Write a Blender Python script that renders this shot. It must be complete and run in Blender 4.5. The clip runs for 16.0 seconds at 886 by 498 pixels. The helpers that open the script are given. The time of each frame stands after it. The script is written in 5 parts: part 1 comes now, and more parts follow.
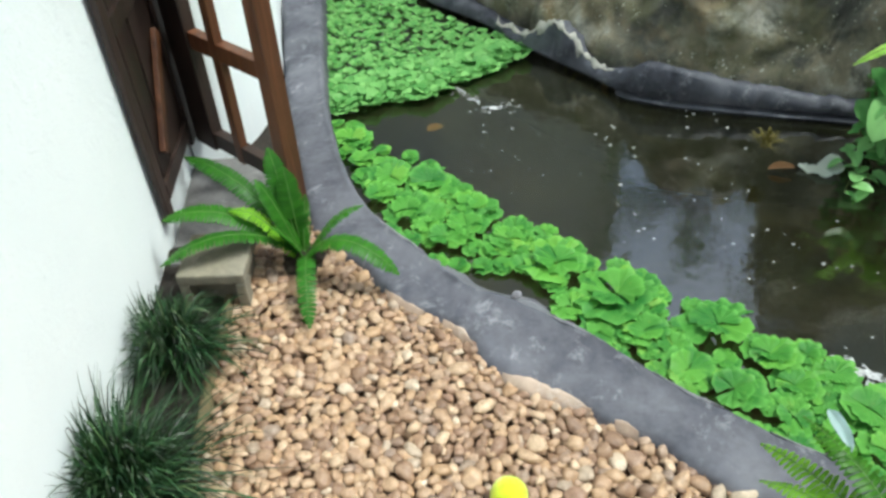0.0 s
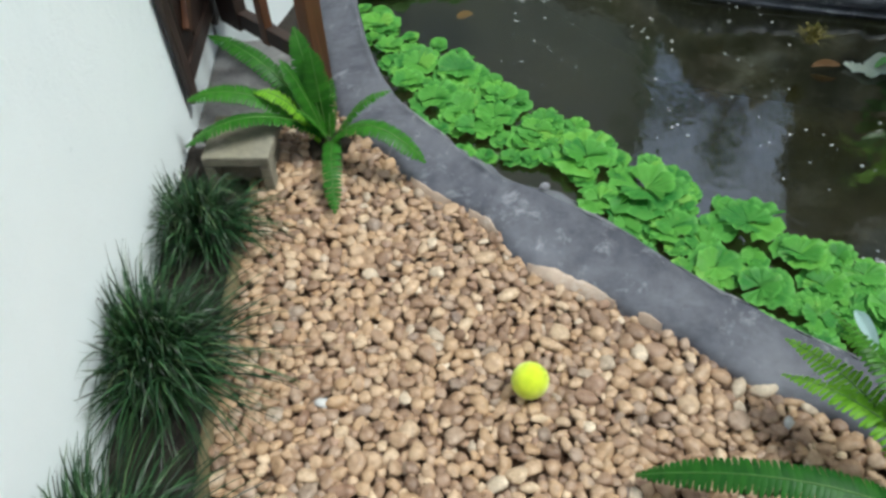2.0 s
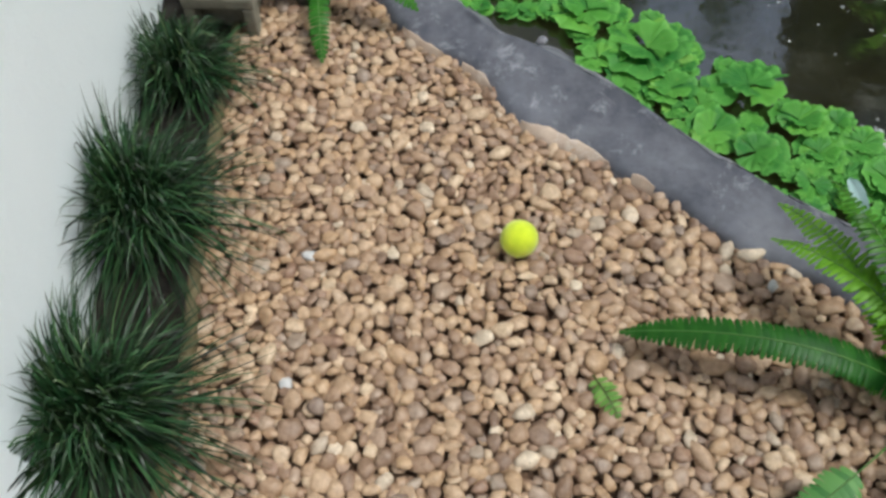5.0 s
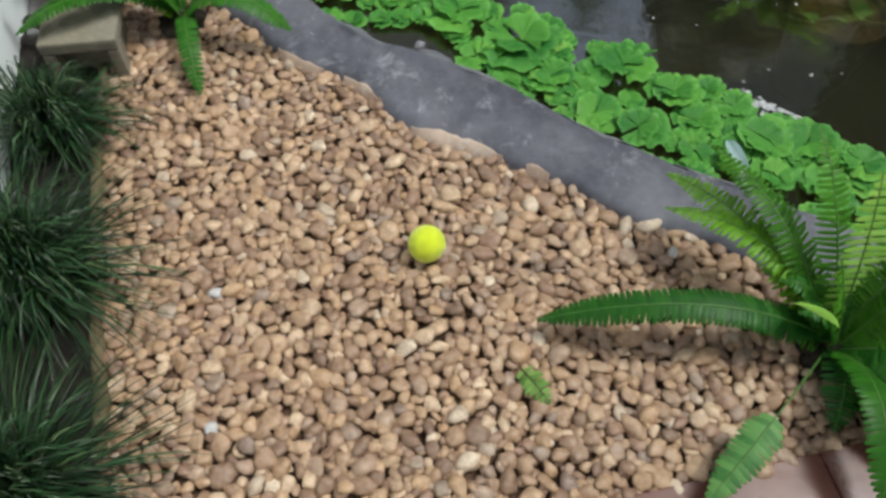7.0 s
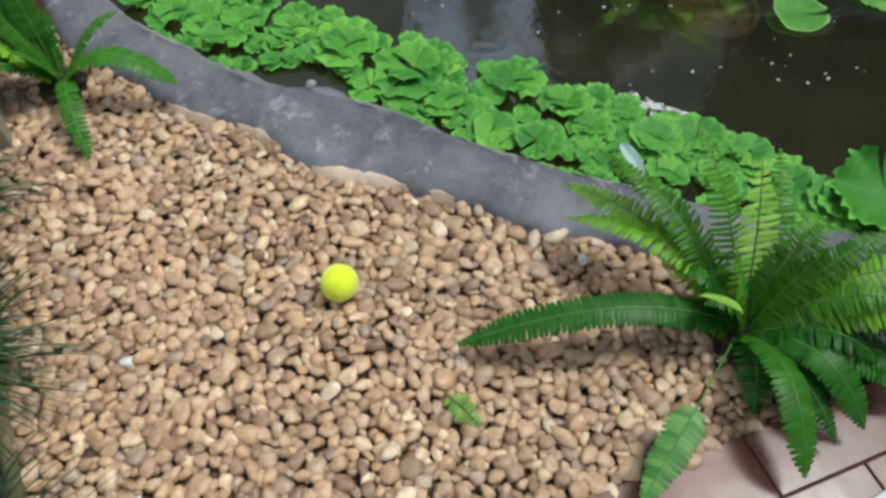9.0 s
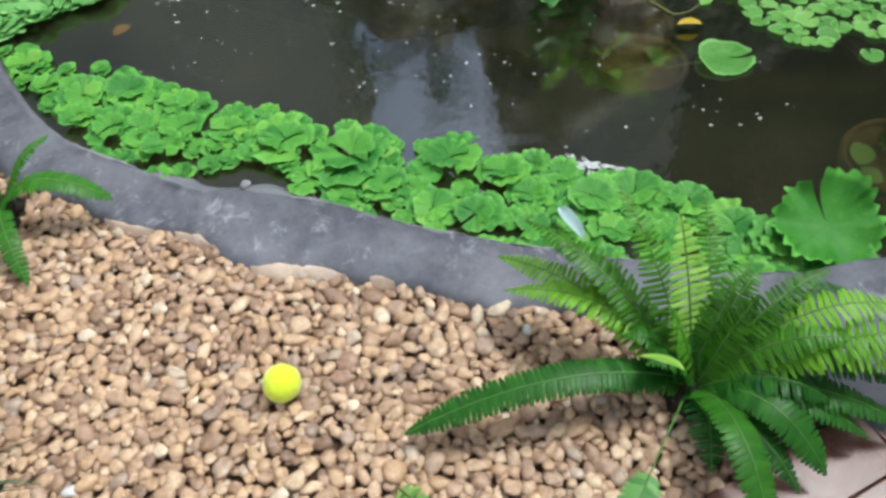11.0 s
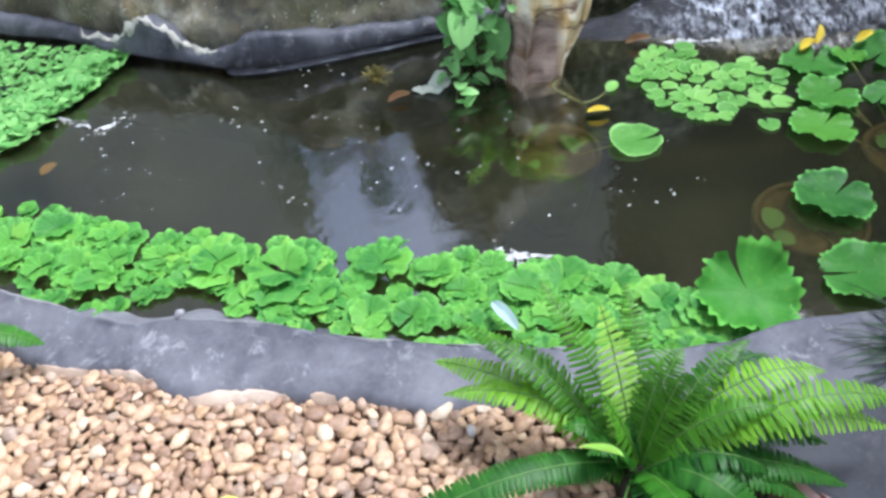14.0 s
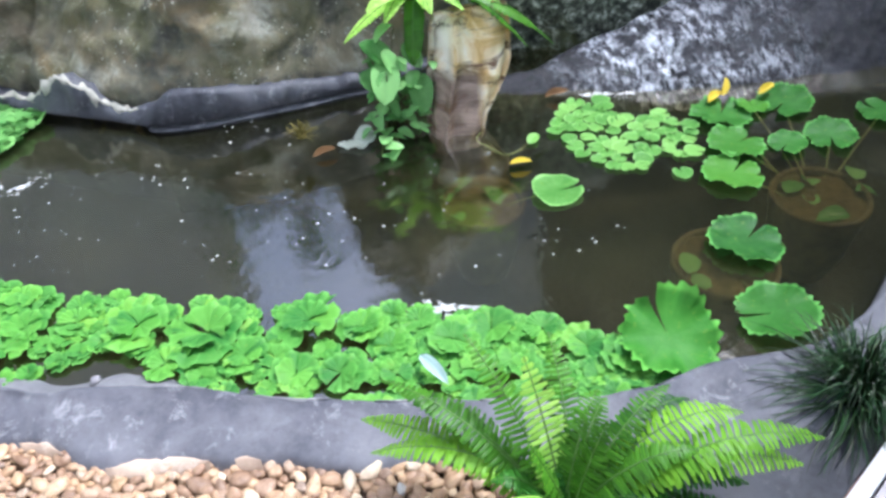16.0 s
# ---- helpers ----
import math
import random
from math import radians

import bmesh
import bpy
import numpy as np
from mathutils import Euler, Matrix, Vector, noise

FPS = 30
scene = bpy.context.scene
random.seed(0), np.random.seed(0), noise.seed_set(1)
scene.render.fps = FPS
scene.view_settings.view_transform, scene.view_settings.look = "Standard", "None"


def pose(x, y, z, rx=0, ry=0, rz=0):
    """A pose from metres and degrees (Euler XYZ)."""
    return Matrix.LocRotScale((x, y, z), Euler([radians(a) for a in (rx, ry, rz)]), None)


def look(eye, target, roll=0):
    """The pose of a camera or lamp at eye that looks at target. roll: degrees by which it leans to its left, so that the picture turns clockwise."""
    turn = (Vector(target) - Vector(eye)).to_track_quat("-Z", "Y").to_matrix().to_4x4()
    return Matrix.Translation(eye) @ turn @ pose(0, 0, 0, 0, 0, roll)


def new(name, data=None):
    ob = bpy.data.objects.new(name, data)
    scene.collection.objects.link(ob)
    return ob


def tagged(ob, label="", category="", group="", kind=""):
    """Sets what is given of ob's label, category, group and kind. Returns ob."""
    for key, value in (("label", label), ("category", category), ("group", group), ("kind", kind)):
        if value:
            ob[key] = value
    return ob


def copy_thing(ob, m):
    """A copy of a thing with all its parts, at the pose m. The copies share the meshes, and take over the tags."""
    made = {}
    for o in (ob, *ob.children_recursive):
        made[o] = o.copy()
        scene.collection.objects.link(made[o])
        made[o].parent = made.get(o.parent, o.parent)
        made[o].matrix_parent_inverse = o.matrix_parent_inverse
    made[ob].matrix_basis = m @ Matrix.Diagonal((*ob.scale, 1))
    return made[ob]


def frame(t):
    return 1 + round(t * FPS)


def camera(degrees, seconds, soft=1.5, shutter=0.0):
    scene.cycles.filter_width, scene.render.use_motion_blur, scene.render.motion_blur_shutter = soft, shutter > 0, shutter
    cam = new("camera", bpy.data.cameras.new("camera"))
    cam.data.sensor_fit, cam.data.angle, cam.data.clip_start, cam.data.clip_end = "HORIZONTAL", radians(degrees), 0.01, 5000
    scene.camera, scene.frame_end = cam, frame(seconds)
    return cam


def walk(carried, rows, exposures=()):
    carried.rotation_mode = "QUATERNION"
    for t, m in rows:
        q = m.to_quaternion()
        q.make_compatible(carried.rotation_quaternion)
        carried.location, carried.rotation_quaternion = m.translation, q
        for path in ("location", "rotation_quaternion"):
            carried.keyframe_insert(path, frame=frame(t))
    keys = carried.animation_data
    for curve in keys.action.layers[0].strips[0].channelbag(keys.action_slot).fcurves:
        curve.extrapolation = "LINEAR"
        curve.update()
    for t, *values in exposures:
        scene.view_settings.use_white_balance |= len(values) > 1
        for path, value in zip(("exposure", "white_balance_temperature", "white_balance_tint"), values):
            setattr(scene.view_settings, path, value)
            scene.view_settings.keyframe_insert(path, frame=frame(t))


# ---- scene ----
cam = camera(60.21, 16.0, soft=3.0)


def aim(x, y, z, heading, pitch, roll):
    """A camera pose: heading in degrees to the right of +y, pitch upwards, roll."""
    return pose(x, y, z, 0, 0, -heading) @ pose(0, 0, 0, 90 + pitch) @ pose(0, 0, 0, 0, 0, roll)


ROWS = [
    (0.0, (0.0063, -0.7699, 1.2003, -7.66, -40.20, -3.00)),
    (0.5, (0.0075, -0.7788, 1.1894, -9.05, -41.41, -3.15)),
    (1.0, (0.0154, -0.7799, 1.1777, -10.24, -43.07, -3.75)),
    (1.5, (0.0082, -0.7823, 1.1703, -10.46, -45.00, -3.62)),
    (2.0, (-0.0079, -0.7806, 1.1638, -10.22, -47.28, -2.98)),
    (2.5, (-0.0184, -0.7736, 1.1568, -10.19, -49.44, -2.62)),
    (3.0, (-0.0304, -0.7704, 1.1524, -10.14, -51.40, -2.09)),
    (3.5, (-0.0248, -0.7755, 1.1454, -10.78, -53.01, -2.14)),
    (4.0, (-0.0141, -0.7822, 1.1368, -11.18, -54.76, -2.14)),
    (4.2, (-0.0131, -0.7798, 1.1348, -11.10, -55.57, -2.03)),
    (6.3, (-0.0321, -0.7789, 1.1285, -0.51, -57.89, 2.55)),
    (6.5, (-0.0309, -0.7766, 1.1277, 0.97, -57.46, 2.44)),
    (7.0, (-0.0175, -0.7740, 1.1299, 3.58, -56.70, 1.48)),
    (7.5, (-0.0099, -0.7694, 1.1324, 6.35, -56.32, 1.42)),
    (8.0, (-0.0029, -0.7655, 1.1340, 8.82, -56.00, 1.77)),
    (8.5, (0.0075, -0.7630, 1.1396, 10.95, -55.65, 1.93)),
    (9.0, (0.0201, -0.7639, 1.1406, 12.49, -55.00, 1.53)),
    (9.2, (0.0259, -0.7682, 1.1388, 12.78, -54.59, 1.04)),
    (11.3, (0.1505, -0.7599, 1.1564, 12.67, -49.45, -5.66)),
    (11.5, (0.1575, -0.7649, 1.1651, 12.79, -49.00, -6.00)),
    (12.0, (0.1669, -0.7679, 1.1746, 13.74, -47.60, -6.51)),
    (12.5, (0.1702, -0.7687, 1.1850, 15.13, -46.46, -6.47)),
    (13.0, (0.1805, -0.7684, 1.1851, 16.08, -45.41, -6.87)),
    (13.5, (0.1848, -0.7666, 1.1882, 17.15, -44.73, -6.99)),
    (14.0, (0.1887, -0.7660, 1.1930, 18.29, -44.21, -7.08)),
    (14.5, (0.1895, -0.7660, 1.1969, 19.96, -43.71, -6.79)),
    (15.0, (0.1930, -0.7666, 1.1990, 22.44, -42.91, -5.79)),
    (15.5, (0.2010, -0.7692, 1.2012, 24.28, -42.00, -4.77)),
    (16.0, (0.2104, -0.7717, 1.2007, 25.26, -41.01, -4.05)),
]
walk(cam, [(t, aim(*r)) for t, r in ROWS], [(0.0, 0.42, 5950, -2), (1.5, 0.13, 5850, -2), (3.5, -0.04, 5800, -1), (6.4, -0.25, 6050, 4), (7.5, -0.16, 6050, 2), (9.0, 0.02, 6000, 1), (11.5, 0.46, 5750, 5),
                                              (12.5, 0.67, 5600, 9), (14.5, 0.93, 5550, 11), (16.0, 1.06, 5550, 11)])

# ---- light ----
world = bpy.data.worlds.new("world")
world.use_nodes = True
scene.world = world
wn = world.node_tree.nodes
sky = wn.new("ShaderNodeTexSky")
sky.sky_type = "NISHITA"
sky.sun_disc = False
sky.sun_elevation = radians(62.8)
sky.sun_rotation = radians(80.0)
sky.dust_density = 6.0
wn["Background"].inputs["Strength"].default_value = 0.15
world.node_tree.links.new(sky.outputs[0], wn["Background"].inputs["Color"])
sun_data = bpy.data.lights.new("sun", "SUN")
sun_data.energy = 2.4
sun_data.angle = radians(11)
sun_data.color = (1.0, 0.97, 0.92)
sun = new("sun", sun_data)
sun.matrix_world = look((0.96, 0.17, 1.9), (0, 0, 0))


# ---- materials ----
class Nodes:
    """A principled material with short-hands for its nodes."""

    def __init__(self, name, rough=0.6, metallic=0.0, spec=0.5):
        self.mat = bpy.data.materials.new(name)
        self.mat.use_nodes = True
        self.tree = self.mat.node_tree
        self.bsdf = self.tree.nodes["Principled BSDF"]
        self.bsdf.inputs["Roughness"].default_value = rough
        self.bsdf.inputs["Metallic"].default_value = metallic
        self.bsdf.inputs["Specular IOR Level"].default_value = spec
        self.place = self.add("ShaderNodeNewGeometry").outputs["Position"]

    def add(self, kind, **values):
        node = self.tree.nodes.new(kind)
        for key, value in values.items():
            node.inputs[key].default_value = value
        return node

    def link(self, a, b):
        self.tree.links.new(a, b)

    def local(self):
        self.place = self.add("ShaderNodeTexCoord").outputs["Object"]
        return self

    def noise(self, scale, detail=4.0, rough=0.55, distort=0.0):
        node = self.add("ShaderNodeTexNoise", Scale=scale, Detail=detail, Roughness=rough, Distortion=distort)
        self.link(self.place, node.inputs["Vector"])
        return node.outputs["Fac"]

    def voronoi(self, scale, feature="F1", rand=1.0):
        node = self.add("ShaderNodeTexVoronoi", Scale=scale, Randomness=rand)
        node.feature = feature
        self.link(self.place, node.inputs["Vector"])
        return node.outputs["Distance"]

    def ramp(self, fac, *stops):
        node = self.add("ShaderNodeValToRGB")
        el = node.color_ramp.elements
        while len(el) < len(stops):
            el.new(0.5)
        for e, (p, c) in zip(el, stops):
            e.position = p
            e.color = (*c, 1) if len(c) == 3 else c
        self.link(fac, node.inputs[0])
        return node.outputs[0]

    def mix(self, fac, a, b, mode="MIX"):
        node = self.add("ShaderNodeMix")
        node.data_type = "RGBA"
        node.blend_type = mode
        for sock, v in ((node.inputs[0], fac), (node.inputs[6], a), (node.inputs[7], b)):
            if isinstance(v, (int, float)):
                sock.default_value = v
            elif isinstance(v, tuple):
                sock.default_value = (*v, 1)
            else:
                self.link(v, sock)
        return node.outputs[2]

    def step(self, fac, a, b):
        node = self.add("ShaderNodeMapRange")
        self.link(fac, node.inputs[0])
        node.inputs[1].default_value, node.inputs[2].default_value = a, b
        return node.outputs[0]

    def colour(self, socket):
        self.link(socket, self.bsdf.inputs["Base Color"])
        return self

    def rough(self, fac, a, b):
        node = self.add("ShaderNodeMapRange")
        self.link(fac, node.inputs[0])
        node.inputs[3].default_value, node.inputs[4].default_value = a, b
        self.link(node.outputs[0], self.bsdf.inputs["Roughness"])
        return self

    def bump(self, height, strength, distance):
        node = self.add("ShaderNodeBump", Strength=strength, Distance=distance)
        self.link(height, node.inputs["Height"])
        last = self.bsdf.inputs["Normal"]
        if last.is_linked:
            self.link(last.links[0].from_socket, node.inputs["Normal"])
        self.link(node.outputs[0], last)
        return self

    def veins(self, count, low, high):
        """Fine lines that fan out from the leaf's own origin: 1 on a vein."""
        split = self.add("ShaderNodeSeparateXYZ")
        self.link(self.add("ShaderNodeTexCoord").outputs["Object"], split.inputs[0])
        last = None
        for kind, value in (("ARCTAN2", None), ("MULTIPLY", count), ("SINE", None), ("ABSOLUTE", None)):
            node = self.add("ShaderNodeMath")
            node.operation = kind
            if last is None:
                self.link(split.outputs[1], node.inputs[0])
                self.link(split.outputs[0], node.inputs[1])
            else:
                self.link(last, node.inputs[0])
                if value is not None:
                    node.inputs[1].default_value = value
            last = node.outputs[0]
        return self.step(last, high, low)

    def translucent(self, colour, amount):
        out = self.tree.nodes["Material Output"]
        tr = self.add("ShaderNodeBsdfTranslucent")
        if isinstance(colour, tuple):
            tr.inputs[0].default_value = (*colour, 1)
        else:
            self.link(colour, tr.inputs[0])
        mx = self.add("ShaderNodeMixShader")
        mx.inputs[0].default_value = amount
        self.link(self.bsdf.outputs[0], mx.inputs[1])
        self.link(tr.outputs[0], mx.inputs[2])
        self.link(mx.outputs[0], out.inputs["Surface"])
        return self


def plaster():
    n = Nodes("white_plaster", 0.85)
    spots = n.step(n.noise(48, 5, 0.7), 0.70, 0.76)
    c = n.ramp(n.noise(2.2, 5), (0.3, (0.82, 0.875, 0.890)), (0.7, (0.87, 0.915, 0.925)))
    n.colour(n.mix(spots, c, (0.44, 0.49, 0.50)))
    flake = n.step(n.noise(11, 7, 0.72, 0.4), 0.52, 0.60)
    n.bump(flake, 0.22, 0.005).bump(n.noise(30, 6, 0.65), 0.35, 0.005).bump(n.noise(120, 4), 0.3, 0.002)
    return n.mat


def concrete(name, dark, light, pale, gloss=0.42):
    n = Nodes(name, gloss)
    c = n.ramp(n.noise(6, 6, 0.6), (0.3, dark), (0.68, light))
    fine = n.noise(45, 5, 0.65)
    c = n.mix(n.step(fine, 0.35, 0.7), c, tuple(v * 1.18 for v in light))
    scuff = n.step(n.noise(17, 8, 0.76, 0.3), 0.55, 0.68)
    c = n.mix(n.step(n.noise(4.2, 6, 0.6, 0.5), 0.42, 0.66), c, n.mix(0.30, c, pale))
    c = n.mix(n.step(n.noise(8.5, 6, 0.65), 0.56, 0.70), c, n.mix(0.5, c, dark))
    c = n.mix(scuff, c, n.mix(0.7, c, pale))
    n.colour(c).rough(n.noise(9, 4), gloss - 0.14, gloss + 0.25)
    n.bump(n.noise(18, 6), 0.5, 0.006).bump(n.noise(140, 4), 0.3, 0.0015)
    return n.mat


def mossy_rock():
    n = Nodes("mossy_rock", 0.7)
    c = n.ramp(n.noise(3.2, 7, 0.62, 0.6), (0.36, (0.050, 0.052, 0.042)), (0.47, (0.165, 0.165, 0.122)), (0.56, (0.290, 0.262, 0.172)), (0.66, (0.50, 0.50, 0.41)))
    c = n.mix(n.step(n.noise(11, 7, 0.7, 0.3), 0.50, 0.66), c, (0.075, 0.078, 0.060))
    moss = n.step(n.noise(4.5, 6, 0.66), 0.46, 0.62)
    c = n.mix(moss, c, n.mix(0.35, (0.135, 0.135, 0.040), c))
    rust = n.step(n.noise(2.6, 6, 0.66, 0.8), 0.53, 0.66)
    c = n.mix(rust, c, n.mix(0.45, (0.30, 0.195, 0.070), c))
    patch = n.step(n.noise(5, 5, 0.65), 0.47, 0.58)
    speck = n.step(n.voronoi(46), 0.22 , 0.14)
    c = n.mix(n.mix(patch, (0, 0, 0), speck), c, (0.62, 0.62, 0.50))
    fleck = n.step(n.noise(24, 8, 0.88), 0.595, 0.63)
    c = n.mix(fleck, c, (0.54, 0.54, 0.43))
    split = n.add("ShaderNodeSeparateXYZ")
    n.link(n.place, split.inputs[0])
    # Left end painted browner, with shade put in against the sun there.
    left_shade = n.mix(1.0, n.step(split.outputs[0], 0.42, 0.02), n.step(n.noise(3.5, 5, 0.65, 0.5), 0.62, 0.40), "MULTIPLY")
    n.colour(n.mix(left_shade, c, n.mix(0.80, c, (0.045, 0.034, 0.016))))
    n.rough(n.noise(6, 4), 0.45, 0.9)
    n.bump(n.noise(9, 8, 0.68), 0.9, 0.045).bump(n.noise(60, 6, 0.7), 0.9, 0.010)
    return n.mat


def lichen_rock():
    n = Nodes("lichen_rock", 0.85)
    c = n.ramp(n.noise(30, 8, 0.78), (0.42, (0.026, 0.030, 0.022)), (0.52, (0.15, 0.17, 0.12)), (0.62, (0.70, 0.74, 0.64)))
    n.colour(n.mix(n.step(n.noise(4, 4), 0.5, 0.68), c, (0.13, 0.15, 0.05)))
    n.bump(n.noise(20, 8, 0.7), 0.9, 0.03)
    return n.mat


def wet_rock():
    """Black rock under a thin sheet of running water; froth and painted sky glints whiten it in streaks down the slope.
    """
    n = Nodes("wet_black_rock", 0.16, spec=0.6)
    rock = n.ramp(n.noise(9, 6), (0.3, (0.010, 0.010, 0.013)), (0.7, (0.050, 0.050, 0.060)))
    here = n.place
    flow = n.add("ShaderNodeMapping")
    flow.inputs["Rotation"].default_value = (0, 0, radians(-25))
    flow.inputs["Scale"].default_value = (2.0, 1.0, 1.0)
    n.link(here, flow.inputs["Vector"])
    n.place = flow.outputs[0]
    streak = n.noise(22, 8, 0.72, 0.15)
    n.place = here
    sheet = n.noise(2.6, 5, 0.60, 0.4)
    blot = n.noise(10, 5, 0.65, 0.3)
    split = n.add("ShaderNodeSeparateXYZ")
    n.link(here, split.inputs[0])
    # Keeps the painted glints to the middle of the slope and off its top.
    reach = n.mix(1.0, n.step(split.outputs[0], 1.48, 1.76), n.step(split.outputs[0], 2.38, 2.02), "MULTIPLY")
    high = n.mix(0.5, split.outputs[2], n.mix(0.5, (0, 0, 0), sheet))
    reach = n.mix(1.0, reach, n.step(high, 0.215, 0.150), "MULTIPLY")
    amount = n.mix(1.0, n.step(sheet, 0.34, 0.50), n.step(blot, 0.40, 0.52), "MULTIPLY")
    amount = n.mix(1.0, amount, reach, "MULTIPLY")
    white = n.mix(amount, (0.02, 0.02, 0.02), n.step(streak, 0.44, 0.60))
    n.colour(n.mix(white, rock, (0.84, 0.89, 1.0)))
    n.rough(n.noise(22, 4), 0.06, 0.30)
    n.bump(streak, 0.9, 0.03).bump(n.noise(42, 5, 0.6), 0.9, 0.012)
    return n.mat


def ochre_rock():
    """Cream and ochre sandstone with slanting brown seams, a paler left facet and a darker brown lower part."""
    n = Nodes("ochre_sandstone", 0.5)
    n.local()
    here = n.place
    c = n.ramp(n.noise(8, 7, 0.62, 0.7), (0.30, (0.30, 0.16, 0.055)), (0.42, (0.64, 0.44, 0.17)), (0.52, (0.88, 0.76, 0.50)), (0.62, (0.94, 0.89, 0.75)))
    slant = n.add("ShaderNodeMapping")
    slant.inputs["Rotation"].default_value = (0, radians(-28), 0)
    slant.inputs["Scale"].default_value = (0.5, 1.0, 2.2)
    n.link(here, slant.inputs["Vector"])
    n.place = slant.outputs[0]
    seam = n.noise(9, 6, 0.62, 0.6)
    n.place = here
    split = n.add("ShaderNodeSeparateXYZ")
    n.link(here, split.inputs[0])
    low = n.mix(1.0, n.step(split.outputs[2], 0.050, 0.015), n.step(n.noise(6, 5, 0.6), 0.26, 0.40), "MULTIPLY")
    low = n.mix(1.0, low, n.step(split.outputs[0], 0.075, 0.045), "MULTIPLY")
    # Left facet painted paler: part cream stone, part light put into the colour.
    face = n.mix(1.0, n.step(split.outputs[0], -0.015, -0.035), n.step(n.noise(7, 4, 0.6), 0.34, 0.46), "MULTIPLY")
    c = n.mix(face, c, (0.92, 0.87, 0.72))
    c = n.mix(low, c, n.mix(n.step(seam, 0.40, 0.66), (0.13, 0.085, 0.062), (0.40, 0.31, 0.24)))
    c = n.mix(n.step(seam, 0.45, 0.38), c, (0.16, 0.090, 0.045))
    n.colour(c).rough(n.noise(12, 4), 0.22, 0.55)
    n.bump(n.noise(16, 8, 0.65), 0.7, 0.018).bump(seam, 0.6, 0.012)
    return n.mat


PEBBLE_STOPS = ((0.0, (0.129, 0.074, 0.050)), (0.12, (0.193, 0.107, 0.061)), (0.26, (0.317, 0.197, 0.120)), (0.40, (0.432, 0.272, 0.143)), (0.54, (0.497, 0.339, 0.208)),
                (0.66, (0.359, 0.227, 0.136)), (0.76, (0.653, 0.492, 0.325)), (0.84, (0.239, 0.132, 0.086)), (0.90, (0.396, 0.283, 0.201)), (0.95, (0.166, 0.120, 0.101)), (1.0, (0.718, 0.597, 0.444)))


def pebble_material(name, per_object):
    n = Nodes(name, 0.45, spec=0.5)
    if per_object:
        rnd = n.add("ShaderNodeObjectInfo").outputs["Random"]
    else:
        rnd = n.add("ShaderNodeNewGeometry").outputs["Random Per Island"]
    c = n.ramp(rnd, *PEBBLE_STOPS)
    c = n.mix(n.step(n.noise(70, 6, 0.65), 0.34, 0.66), n.mix(0.42, c, (0.15, 0.080, 0.040)), n.mix(0.20, c, (0.78, 0.59, 0.42)))
    c = n.mix(n.step(n.noise(230, 4, 0.65), 0.58, 0.70), c, n.mix(0.55, c, (0.16, 0.095, 0.05)))
    n.colour(c).rough(n.noise(55, 4), 0.30, 0.66)
    n.bump(n.noise(85, 5, 0.6), 0.45, 0.004).bump(n.noise(260, 4), 0.30, 0.0015)
    return n.mat


def soil(name, a, b):
    n = Nodes(name, 0.95)
    n.colour(n.ramp(n.noise(40, 8, 0.7), (0.3, a), (0.7, b)))
    n.bump(n.noise(60, 6, 0.7), 1.0, 0.02)
    return n.mat


def wood(name, dark, light, gloss=0.4):
    n = Nodes(name, gloss)
    n.local()
    st = n.add("ShaderNodeMapping")
    st.inputs["Scale"].default_value = (30, 30, 1.6)
    n.link(n.place, st.inputs["Vector"])
    n.place = st.outputs[0]
    grain = n.noise(1.6, 6, 0.65, 0.8)
    n.colour(n.ramp(grain, (0.3, dark), (0.7, light)))
    n.rough(grain, gloss - 0.1, gloss + 0.2).bump(grain, 0.4, 0.003)
    return n.mat


def tile_material():
    n = Nodes("glazed_terracotta", 0.28, spec=0.32)
    rnd = n.add("ShaderNodeObjectInfo").outputs["Random"]
    c = n.ramp(n.noise(7, 6, 0.6, 0.5), (0.3, (0.070, 0.022, 0.014)), (0.55, (0.125, 0.046, 0.032)), (0.75, (0.19, 0.085, 0.064)))
    n.colour(n.mix(n.step(rnd, 0.0, 2.6), c, (0.16, 0.065, 0.048)))
    n.rough(n.noise(14, 5), 0.18, 0.36).bump(n.noise(7, 4), 0.25, 0.005)
    return n.mat


def fan_leaf(name, stops, vein, count, rough=0.42, through_light=0.18, thin=0.16, amount=0.45, margin=(0.80, 1.02, 0.35)):
    """A broad leaf with pale veins fanning out, its green differing from leaf to leaf."""
    n = Nodes(name, rough, spec=0.16)
    rnd = n.add("ShaderNodeObjectInfo").outputs["Random"]
    c = n.ramp(rnd, *stops)
    c = n.mix(n.step(n.noise(22, 4, 0.6), 0.38, 0.75), c, n.mix(0.35, c, vein))
    c = n.mix(n.step(n.noise(75, 3, 0.6), 0.60, 0.72), c, n.mix(0.25, c, (0.30, 0.36, 0.05)))
    far = n.add("ShaderNodeVectorMath")
    far.operation = "LENGTH"
    n.link(n.add("ShaderNodeTexCoord").outputs["Object"], far.inputs[0])
    c = n.mix(n.step(far.outputs["Value"], margin[0], margin[1]), c, n.mix(margin[2], c, tuple(min(1, v * 1.5) for v in vein)))
    lines = n.veins(count, 0.0, thin)
    c = n.mix(n.mix(amount, (0, 0, 0), lines), c, vein)
    n.colour(c).rough(n.noise(35, 3), rough - 0.12, rough + 0.2)
    n.bump(lines, -0.2, 0.002).bump(n.noise(45, 4), 0.35, 0.004)
    n.translucent(n.mix(0.4, c, vein), through_light)
    return n.mat


